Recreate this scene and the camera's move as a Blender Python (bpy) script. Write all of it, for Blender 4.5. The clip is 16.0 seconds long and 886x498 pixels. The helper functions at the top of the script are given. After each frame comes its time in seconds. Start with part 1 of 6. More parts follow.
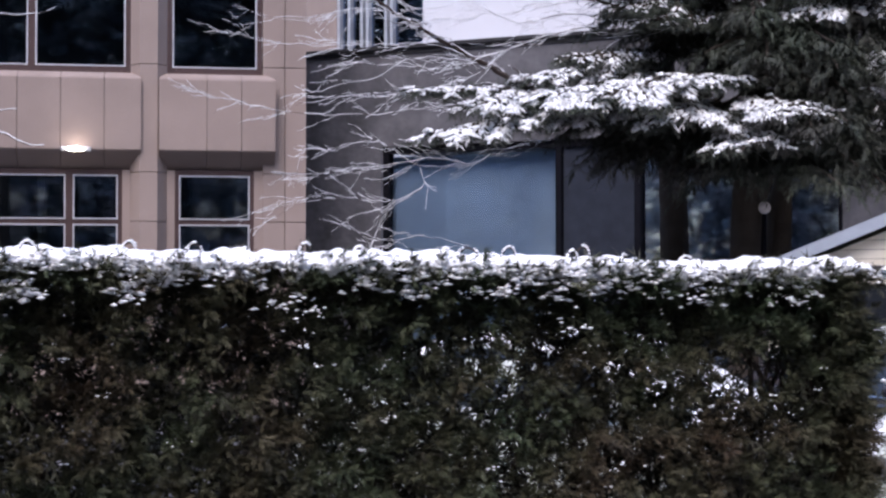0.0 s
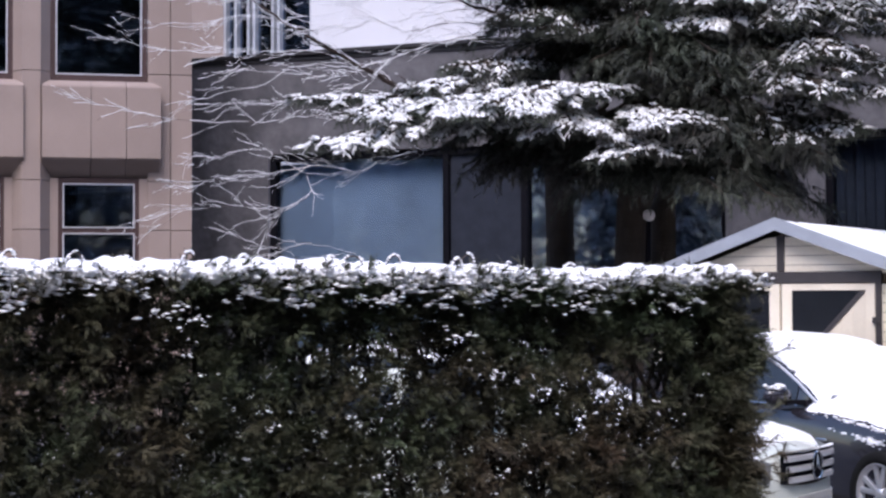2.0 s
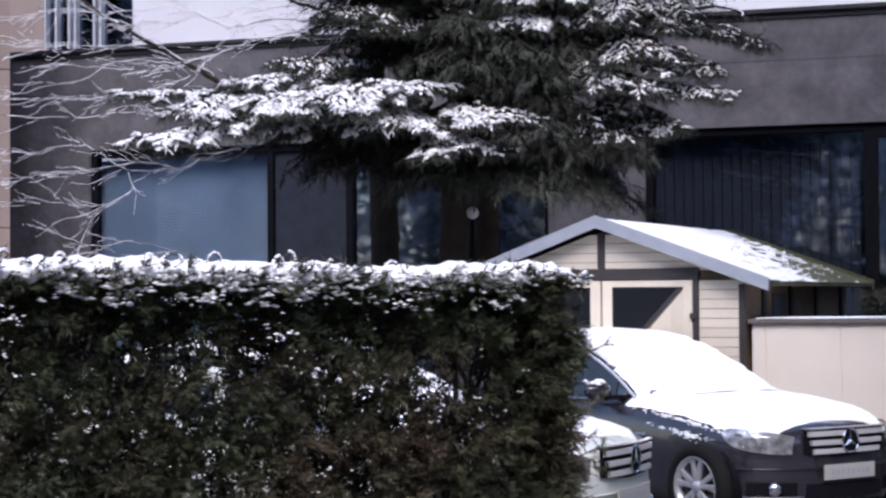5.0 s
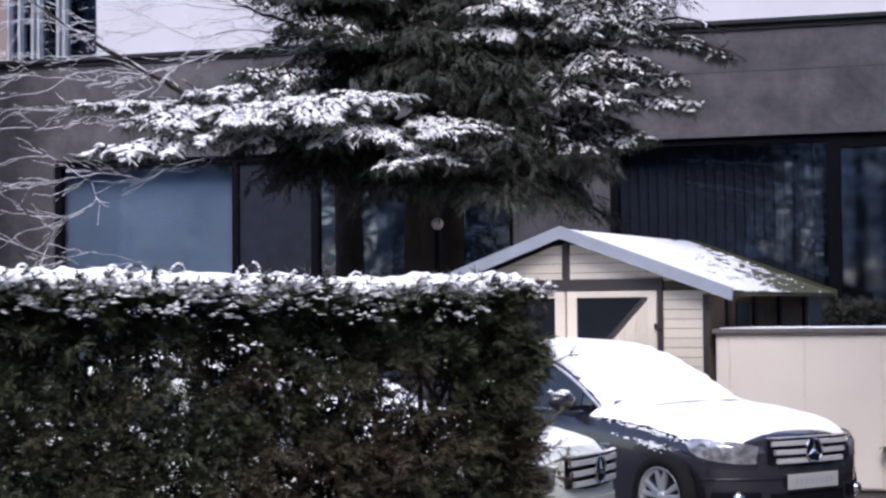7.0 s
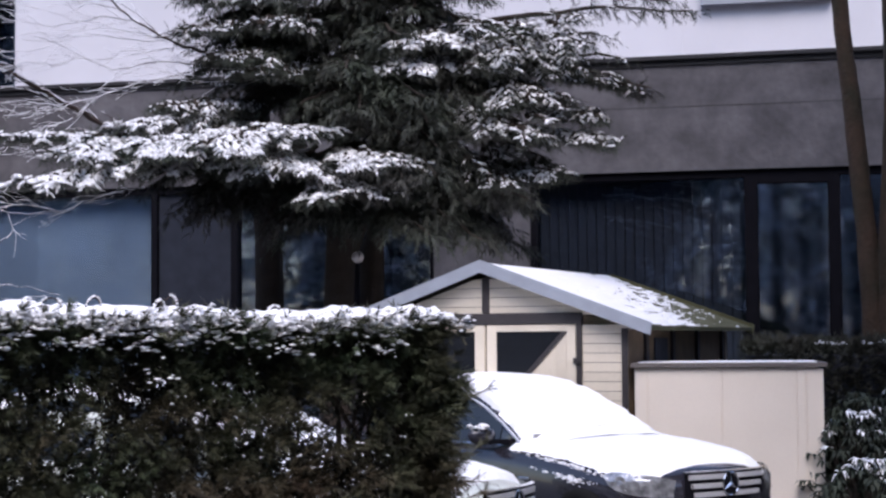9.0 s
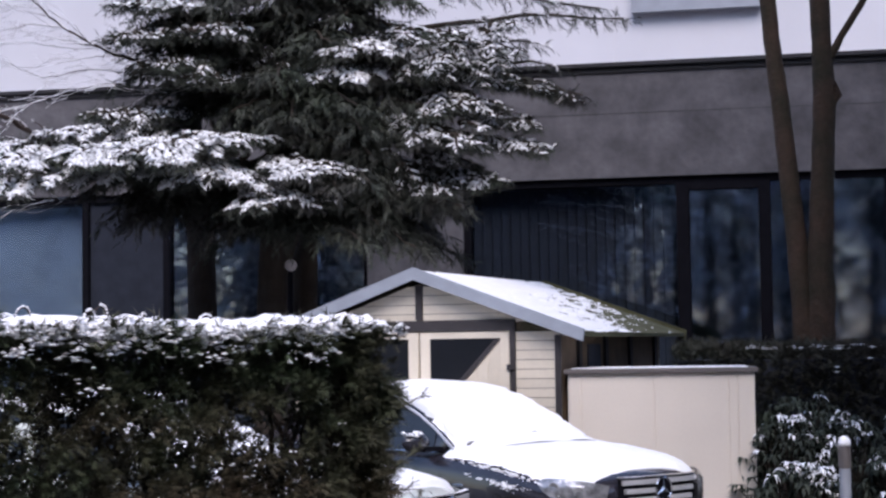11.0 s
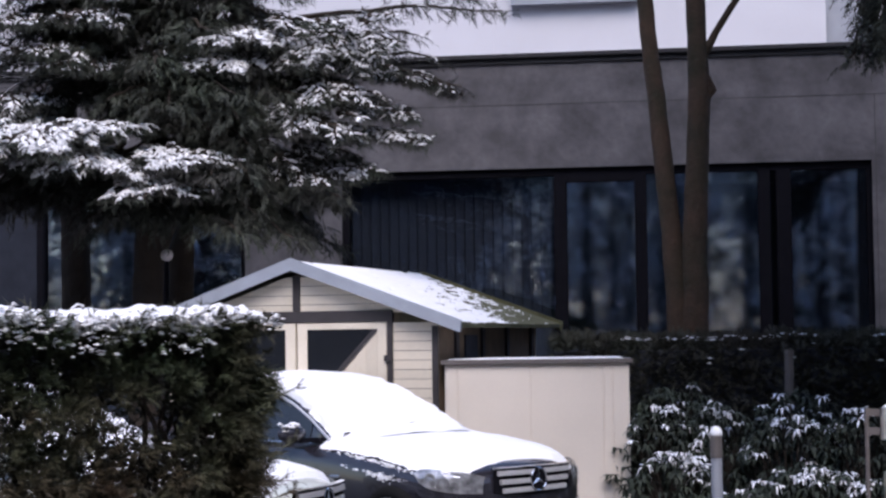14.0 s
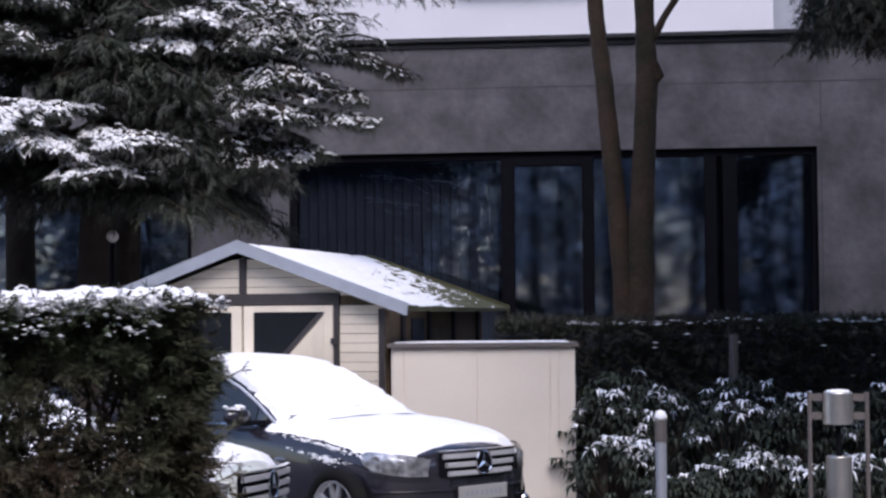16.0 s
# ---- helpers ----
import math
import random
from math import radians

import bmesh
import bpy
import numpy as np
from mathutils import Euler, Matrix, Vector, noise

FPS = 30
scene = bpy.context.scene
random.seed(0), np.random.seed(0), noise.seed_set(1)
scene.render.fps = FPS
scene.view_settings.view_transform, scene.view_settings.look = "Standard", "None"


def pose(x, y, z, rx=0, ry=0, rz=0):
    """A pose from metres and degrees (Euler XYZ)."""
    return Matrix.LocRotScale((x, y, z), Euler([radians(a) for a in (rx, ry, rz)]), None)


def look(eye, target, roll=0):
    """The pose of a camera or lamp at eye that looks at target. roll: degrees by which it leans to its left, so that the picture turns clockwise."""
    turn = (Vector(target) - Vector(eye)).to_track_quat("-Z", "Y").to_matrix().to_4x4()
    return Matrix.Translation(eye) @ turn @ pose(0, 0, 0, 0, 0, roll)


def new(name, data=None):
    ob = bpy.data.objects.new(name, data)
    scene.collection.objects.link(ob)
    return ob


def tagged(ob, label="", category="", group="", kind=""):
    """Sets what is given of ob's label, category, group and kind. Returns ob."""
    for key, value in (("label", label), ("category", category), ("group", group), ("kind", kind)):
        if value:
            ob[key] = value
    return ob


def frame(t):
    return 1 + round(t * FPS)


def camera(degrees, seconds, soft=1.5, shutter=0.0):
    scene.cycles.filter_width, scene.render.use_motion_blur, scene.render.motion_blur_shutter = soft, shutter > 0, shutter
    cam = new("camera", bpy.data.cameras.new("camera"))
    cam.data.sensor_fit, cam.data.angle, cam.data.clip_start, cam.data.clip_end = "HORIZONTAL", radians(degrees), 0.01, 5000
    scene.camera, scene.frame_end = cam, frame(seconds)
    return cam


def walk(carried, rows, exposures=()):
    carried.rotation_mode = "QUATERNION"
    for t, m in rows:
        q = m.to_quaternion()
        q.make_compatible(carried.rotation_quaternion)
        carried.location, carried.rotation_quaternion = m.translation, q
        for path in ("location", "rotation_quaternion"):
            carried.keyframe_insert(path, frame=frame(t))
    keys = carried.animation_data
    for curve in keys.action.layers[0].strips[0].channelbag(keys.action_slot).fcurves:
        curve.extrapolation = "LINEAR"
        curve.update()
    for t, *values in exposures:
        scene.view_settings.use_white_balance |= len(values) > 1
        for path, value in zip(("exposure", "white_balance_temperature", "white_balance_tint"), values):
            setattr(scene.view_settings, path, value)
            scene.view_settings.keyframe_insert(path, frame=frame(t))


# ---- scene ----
cam = camera(28.83, 16.0, soft=2.5)
# seconds, eye x, y, z, turn about x, y, z: a hand-held pan from one spot
ROWS = [
    (0.0, -0.0451, -0.0040, 1.695, 91.433, 0.001, 10.435),
    (0.5, -0.0421, -0.0035, 1.696, 91.311, 0.119, 9.718),
    (1.0, -0.0384, -0.0029, 1.696, 91.319, 0.335, 8.861),
    (1.5, -0.0350, -0.0024, 1.696, 91.742, 0.291, 8.095),
    (2.0, -0.0292, -0.0016, 1.697, 91.679, 0.233, 6.739),
    (2.5, -0.0208, -0.0008, 1.698, 91.683, 0.306, 4.798),
    (3.0, -0.0141, -0.0004, 1.699, 91.629, 0.296, 3.228),
    (3.5, -0.0099, -0.0002, 1.699, 91.705, 0.429, 2.259),
    (4.0, -0.0077, -0.0001, 1.699, 91.604, 0.527, 1.740),
    (4.5, -0.0056, -0.0000, 1.699, 91.556, 0.470, 1.260),
    (7.0, 0.0007, -0.0000, 1.700, 91.903, 0.545, -0.155),
    (7.5, 0.0053, -0.0001, 1.701, 92.150, 0.575, -1.210),
    (8.0, 0.0086, -0.0002, 1.701, 92.383, 0.602, -1.939),
    (8.5, 0.0101, -0.0002, 1.701, 92.754, 0.372, -2.258),
    (9.0, 0.0124, -0.0004, 1.701, 92.995, 0.417, -2.774),
    (11.5, 0.0255, -0.0014, 1.702, 93.219, 0.756, -5.754),
    (12.0, 0.0300, -0.0019, 1.703, 92.942, 0.603, -6.854),
    (12.5, 0.0352, -0.0026, 1.703, 92.753, 0.561, -8.096),
    (13.0, 0.0368, -0.0029, 1.704, 92.723, 0.583, -8.466),
    (13.5, 0.0374, -0.0030, 1.704, 92.653, 0.836, -8.597),
    (14.0, 0.0389, -0.0032, 1.704, 92.852, 0.739, -8.948),
    (14.5, 0.0409, -0.0035, 1.704, 92.610, 0.845, -9.430),
    (15.0, 0.0424, -0.0038, 1.704, 92.498, 0.763, -9.785),
    (15.5, 0.0442, -0.0041, 1.704, 92.184, 0.731, -10.255),
    (16.0, 0.0461, -0.0045, 1.704, 92.280, 0.441, -10.693),
]
walk(cam, [(t, pose(x, y, z, rx, ry, rz)) for t, x, y, z, rx, ry, rz in ROWS], [(0.0, 1.2, 6500, 20), (2.0, 1.22, 6500, 20), (4.5, 1.15, 6500, 20), (7.5, 1.06, 6500, 20), (9.0, 0.95, 6500, 20), (12.0, 0.9, 6500, 20), (16.0, 0.9, 6500, 20)])

# ---- light: flat winter overcast ----
SUN_EL, SUN_AZ = 51.0, 184.0      # height and compass turn of the veiled sun
world = bpy.data.worlds.new("world")
scene.world = world
world.use_nodes = True
wn = world.node_tree.nodes
sky = wn.new("ShaderNodeTexSky")
sky.sky_type, sky.sun_disc = "NISHITA", False
sky.sun_elevation, sky.sun_rotation = radians(SUN_EL), radians(SUN_AZ)
sky.air_density, sky.dust_density, sky.ozone_density = 1.0, 1.0, 2.0
wn["Background"].inputs["Strength"].default_value = 0.148
world.node_tree.links.new(sky.outputs["Color"], wn["Background"].inputs["Color"])
sun = new("sun", bpy.data.lights.new("sun", "SUN"))
sun.data.energy, sun.data.angle, sun.data.color = 1.55, radians(35), (1.0, 0.985, 0.965)
d = Vector((math.sin(radians(SUN_AZ)), math.cos(radians(SUN_AZ)), math.tan(radians(SUN_EL))))
sun.matrix_world = look(d * 40, (0, 0, 0))


# ---- materials ----
def material(name, base, rough=0.7, metal=0.0, vary=0.15, scale=6.0, grain=60.0, bump=0.15, tint=None, island=0.0, obj=0.0, spec=0.5, coat=0.0):
    """A principled material: two scales of mottling, fine relief, and piece-to-piece variation."""
    m = bpy.data.materials.new(name)
    m.use_nodes = True
    n, l = m.node_tree.nodes, m.node_tree.links
    b = n["Principled BSDF"]
    b.inputs["Roughness"].default_value = rough
    b.inputs["Metallic"].default_value = metal
    b.inputs["Specular IOR Level"].default_value = spec
    b.inputs["Coat Weight"].default_value = coat
    co = n.new("ShaderNodeTexCoord")
    big, fine = n.new("ShaderNodeTexNoise"), n.new("ShaderNodeTexNoise")
    for tex, s, det in ((big, scale, 5), (fine, grain, 3)):
        tex.inputs["Scale"].default_value = s
        tex.inputs["Detail"].default_value = det
        l.new(co.outputs["Object"], tex.inputs["Vector"])
    ramp = n.new("ShaderNodeMapRange")
    ramp.inputs["From Min"].default_value, ramp.inputs["From Max"].default_value = 0.3, 0.7
    l.new(big.outputs["Fac"], ramp.inputs["Value"])
    mix = n.new("ShaderNodeMix")
    mix.data_type = "RGBA"
    dark = [c * (1 - vary) for c in base]
    mix.inputs["A"].default_value = (*(tint or dark), 1)
    mix.inputs["B"].default_value = (*[min(1, c * (1 + vary * 0.6)) for c in base], 1)
    l.new(ramp.outputs["Result"], mix.inputs["Factor"])
    hsv = n.new("ShaderNodeHueSaturation")
    l.new(mix.outputs["Result"], hsv.inputs["Color"])
    val = n.new("ShaderNodeMath")
    val.operation = "MULTIPLY_ADD"
    l.new(fine.outputs["Fac"], val.inputs[0])
    val.inputs[1].default_value, val.inputs[2].default_value = vary * 1.2, 1 - vary * 0.6
    out = val.outputs[0]
    for on, node, sock in ((island, "ShaderNodeNewGeometry", "Random Per Island"), (obj, "ShaderNodeObjectInfo", "Random")):
        if on:
            src = n.new(node)
            add = n.new("ShaderNodeMath")
            add.operation = "MULTIPLY_ADD"
            l.new(src.outputs[sock], add.inputs[0])
            add.inputs[1].default_value = on
            l.new(out, add.inputs[2])
            shift = n.new("ShaderNodeMath")
            shift.operation = "SUBTRACT"
            shift.inputs[1].default_value = on / 2
            l.new(add.outputs[0], shift.inputs[0])
            out = shift.outputs[0]
    l.new(out, hsv.inputs["Value"])
    l.new(hsv.outputs["Color"], b.inputs["Base Color"])
    if bump:
        bp = n.new("ShaderNodeBump")
        bp.inputs["Strength"].default_value = bump
        bp.inputs["Distance"].default_value = 0.02
        l.new(fine.outputs["Fac"], bp.inputs["Height"])
        l.new(bp.outputs["Normal"], b.inputs["Normal"])
    return m


def leaf_material(name, base, tint, spread=0.9):
    m = material(name, base, rough=0.6, vary=0.3, scale=1.6, grain=30, bump=0, tint=tint, island=spread, spec=0.22)
    return m


M_ASPHALT = material("asphalt", (0.06, 0.06, 0.065), rough=0.55, vary=0.3, scale=0.8, grain=90, bump=0.3)
M_PINK = material("pink concrete", (0.275, 0.213, 0.188), rough=0.9, vary=0.12, scale=1.3, grain=70, bump=0.12, obj=0.06)
M_GREY = material("grey render", (0.113, 0.109, 0.118), rough=0.95, vary=0.42, scale=1.8, grain=11, bump=0.4, spec=0.2)
M_CAP = material("dark metal capping", (0.03, 0.029, 0.032), rough=0.7, vary=0.2, spec=0.3)
M_BROWN = material("brown window frame", (0.045, 0.02, 0.018), rough=0.6, vary=0.15)
M_BLACK = material("black window frame", (0.008, 0.008, 0.011), rough=0.9, vary=0.15, spec=0.03)
M_ALU = material("aluminium bead", (0.6, 0.6, 0.62), rough=0.4, metal=0.6, vary=0.1, bump=0)
M_WHITE_WALL = material("white render", (0.6, 0.595, 0.625), rough=0.9, vary=0.06, scale=0.6, grain=50, bump=0.1)
M_SNOW = material("snow", (0.93, 0.94, 0.965), rough=0.65, vary=0.03, scale=5, grain=80, bump=0.25, spec=0.3)
M_CREAM = material("cream painted board", (0.71, 0.64, 0.525), rough=0.6, vary=0.1, scale=2.5, grain=40, bump=0.1, obj=0.08)
M_DARKTRIM = material("dark stained trim", (0.035, 0.03, 0.032), rough=0.6, vary=0.2)
M_FASCIA = material("grey fascia board", (0.3, 0.33, 0.38), rough=0.6, vary=0.1)
M_BOX = material("cream plastic panel", (0.78, 0.705, 0.61), rough=0.5, vary=0.06, scale=1.2, grain=40, bump=0.05)
M_LID = material("grey lid", (0.12, 0.105, 0.1), rough=0.6, vary=0.1)
M_MOSS = material("mossy roofing felt", (0.08, 0.082, 0.045), rough=0.95, vary=0.4, scale=3, grain=40, bump=0.5, tint=(0.055, 0.055, 0.022))
M_BARK = material("bark", (0.14, 0.1, 0.07), rough=0.95, vary=0.35, scale=5, grain=40, bump=0.8, tint=(0.07, 0.065, 0.04))
M_DARKBARK = material("dark bark", (0.035, 0.026, 0.02), rough=0.95, vary=0.3, scale=6, grain=40, bump=0.6)
M_TWIG = material("twig", (0.05, 0.034, 0.028), rough=0.9, vary=0.2)
M_HEDGE = leaf_material("yew leaf", (0.05, 0.073, 0.041), (0.072, 0.05, 0.034))
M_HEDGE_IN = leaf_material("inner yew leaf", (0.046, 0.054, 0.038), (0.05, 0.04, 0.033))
M_BACKHEDGE = leaf_material("dark hedge leaf", (0.058, 0.064, 0.046), (0.055, 0.05, 0.043))
M_CONIFER = leaf_material("conifer needles", (0.04, 0.05, 0.036), (0.04, 0.037, 0.036))
M_LAUREL = leaf_material("laurel leaf", (0.04, 0.053, 0.038), (0.03, 0.036, 0.027))
M_BLIND = material("blue grey blind", (0.15, 0.195, 0.248), rough=0.9, vary=0.25, scale=0.8)
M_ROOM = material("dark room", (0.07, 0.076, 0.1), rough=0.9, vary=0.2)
M_SLAT = material("dark vertical blind", (0.04, 0.047, 0.065), rough=0.8, vary=0.15, spec=0.12)
M_INFILL = material("blue-black infill", (0.02, 0.024, 0.036), rough=0.6, vary=0.25, spec=0.2)
M_STEEL = material("brushed steel", (0.55, 0.53, 0.5), rough=0.35, metal=0.9, vary=0.12, bump=0.05)
M_GREYPAINT = material("grey painted post", (0.3, 0.32, 0.36), rough=0.5, vary=0.1)


def glass(name, tint, rough=0.03, alpha=0.35):
    """A dark pane: mirror gloss by Fresnel over a partly clear sheet."""
    m = bpy.data.materials.new(name)
    m.use_nodes = True
    n, l = m.node_tree.nodes, m.node_tree.links
    out = n["Material Output"]
    n.remove(n["Principled BSDF"])
    tr, gl, mx, fr = n.new("ShaderNodeBsdfTransparent"), n.new("ShaderNodeBsdfGlossy"), n.new("ShaderNodeMixShader"), n.new("ShaderNodeFresnel")
    tr.inputs["Color"].default_value = (*tint, 1)
    gl.inputs["Roughness"].default_value = rough
    gl.inputs["Color"].default_value = (0.74, 0.84, 1.0, 1)
    fr.inputs["IOR"].default_value = alpha
    l.new(fr.outputs[0], mx.inputs[0])
    l.new(tr.outputs[0], mx.inputs[1])
    l.new(gl.outputs[0], mx.inputs[2])
    l.new(mx.outputs[0], out.inputs["Surface"])
    return m


M_GLASS_SLAT = glass("window glass before slats", (0.8, 0.84, 0.88), 0.02, 2.1)
M_GLASS_MID = glass("window glass", (0.6, 0.66, 0.74), 0.036, 3.1)
M_GLASS_PALE = glass("pale window glass", (0.85, 0.9, 0.95), 0.03, 1.45)
M_GLASS_DARK = glass("dark window glass", (0.3, 0.35, 0.42), 0.03, 2.0)


# ---- mesh helpers ----
class MB:
    """Collects vertices and faces for one mesh."""

    def __init__(self):
        self.v, self.f = [], []

    def poly(self, pts):
        i = len(self.v)
        self.v += [tuple(p) for p in pts]
        self.f.append(tuple(range(i, i + len(pts))))

    def box(self, x0, y0, z0, x1, y1, z1, m=None):
        i = len(self.v)
        c = [(x, y, z) for z in (z0, z1) for x, y in ((x0, y0), (x1, y0), (x1, y1), (x0, y1))]
        self.v += [tuple(m @ Vector(p)) for p in c] if m else c
        self.f += [tuple(i + k for k in q) for q in ((3, 2, 1, 0), (4, 5, 6, 7), (0, 1, 5, 4), (1, 2, 6, 5), (2, 3, 7, 6), (3, 0, 4, 7))]
        return self

    def prism(self, pts, a, b, m=None):
        """Closed prism: 2D outline pts (x, z) swept from y=a to y=b."""
        i, n = len(self.v), len(pts)
        c = [(x, a, z) for x, z in pts] + [(x, b, z) for x, z in pts]
        self.v += [tuple(m @ Vector(p)) for p in c] if m else c
        self.f += [tuple(range(i + n - 1, i - 1, -1)), tuple(range(i + n, i + 2 * n))]
        self.f += [(i + k, i + (k + 1) % n, i + n + (k + 1) % n, i + n + k) for k in range(n)]
        return self

    def tube(self, path, radii, sides=8, cap=True):
        i0 = len(self.v)
        path = [Vector(p) for p in path]
        for k, p in enumerate(path):
            t = (path[min(k + 1, len(path) - 1)] - path[max(k - 1, 0)]).normalized()
            a = t.orthogonal().normalized() if abs(t.z) > 0.99 else t.cross(Vector((0, 0, 1))).normalized()
            b = t.cross(a)
            for s in range(sides):
                w = 2 * math.pi * s / sides
                self.v.append(tuple(p + (a * math.cos(w) + b * math.sin(w)) * radii[k]))
        for k in range(len(path) - 1):
            for s in range(sides):
                q = i0 + k * sides
                self.f.append((q + s, q + (s + 1) % sides, q + sides + (s + 1) % sides, q + sides + s))
        if cap:
            self.f += [tuple(i0 + s for s in range(sides)), tuple(i0 + (len(path) - 1) * sides + s for s in reversed(range(sides)))]
        return self

    def grid(self, rows, close=False):
        """Rows of equal length joined into a sheet."""
        i0, w = len(self.v), len(rows[0])
        for r in rows:
            self.v += [tuple(p) for p in r]
        for a in range(len(rows) - 1):
            for b in range(w - (0 if close else 1)):
                c = (b + 1) % w
                self.f.append((i0 + a * w + b, i0 + a * w + c, i0 + (a + 1) * w + c, i0 + (a + 1) * w + b))
        return self


def part(name, mb, mat, parent=None, label="", smooth=False, bevel=0.0):
    me = bpy.data.meshes.new(name)
    me.from_pydata(mb.v, [], mb.f)
    me.materials.append(mat)
    if smooth:
        me.polygons.foreach_set("use_smooth", [True] * len(me.polygons))
    me.update()
    ob = new(name, me)
    if parent:
        ob.parent = parent
    if label:
        ob["label"] = label
    if bevel:
        mod = ob.modifiers.new("bevel", "BEVEL")
        mod.width, mod.segments, mod.limit_method = bevel, 2, "ANGLE"
    return ob


def thing(name, m, label, category, group="", kind=""):
    ob = new(name)
    ob.matrix_world = m
    ob.empty_display_size = 0.2
    return tagged(ob, label, category, group, kind)


def lump(mb, p, sx, sy, sz, rnd, turn=0.0):
    """A small uneven clump: a jittered, flattened octahedron with a ring."""
    i = len(mb.v)
    ca, sa = math.cos(turn), math.sin(turn)
    pts = [(0, 0, 1.0)]
    for k in range(6):
        w = k * math.pi / 3 + rnd.uniform(-0.2, 0.2)
        r = rnd.uniform(0.8, 1.15)
        pts.append((r * math.cos(w), r * math.sin(w), rnd.uniform(0.05, 0.3)))
    pts.append((0, 0, -0.45))
    for x, y, z in pts:
        x, y = x * sx, y * sy
        mb.v.append((p[0] + ca * x - sa * y, p[1] + sa * x + ca * y, p[2] + z * sz))
    for k in range(6):
        a, b = i + 1 + k, i + 1 + (k + 1) % 6
        mb.f += [(i, a, b), (b, a, i + 7)]


def frond(mb, p, way, up, length, width, rnd):
    """A small leafy spray: a stalk with five narrow blades."""
    way = way.normalized()
    side = way.cross(up)
    if side.length < 1e-3:
        side = way.orthogonal()
    side.normalize()
    nrm = side.cross(way)
    i = len(mb.v)
    n = 3
    for k in range(n):
        c = p + way * (length * (0.12 + 0.3 * k))
        for s in (-1, 1):
            tip = c + way * (length * rnd.uniform(0.3, 0.45)) + side * (s * width * rnd.uniform(0.7, 1.1) * (1 - 0.22 * k)) - nrm * (length * rnd.uniform(0, 0.18))
            j = len(mb.v)
            mb.v += [tuple(c - way * (length * 0.06)), tuple(c + way * (length * 0.11)), tuple(tip)]
            mb.f.append((j, j + 1, j + 2))
    j = len(mb.v)
    e = p + way * length
    mb.v += [tuple(p + side * width * 0.16), tuple(p - side * width * 0.16), tuple(e)]
    mb.f.append((j, j + 1, j + 2))


# ---- the large structure ----
def ground():
    mb = MB()
    n = 60
    xs = [math.copysign(abs(k / n) ** 2.2 * 600, k) for k in range(-n, n + 1)]
    mb.grid([[(x, y + 12, 0.012 * noise.noise((x * 0.4, y * 0.4, 0)) if abs(x) < 60 and abs(y) < 60 else 0) for x in xs] for y in xs])
    return tagged(part("ground", mb, M_ASPHALT, smooth=True), "wet dark asphalt yard with thin snow", "ground", kind="structure")


ground()


def pane(parent, name, m, x0, z0, x1, z1, mat, y=0.0, thick=0.012):
    ob = part(name, MB().box(x0, y, z0, x1, y + thick, z1, m), mat, parent)
    ob.visible_shadow = False
    return ob


WING = Matrix.Translation((0, 0, 1.7)) @ Matrix.Scale(1.1, 4) @ Matrix.Translation((0, 0, -1.7)) @ pose(-6.3, 23.15, 0, 0, 0, -17)


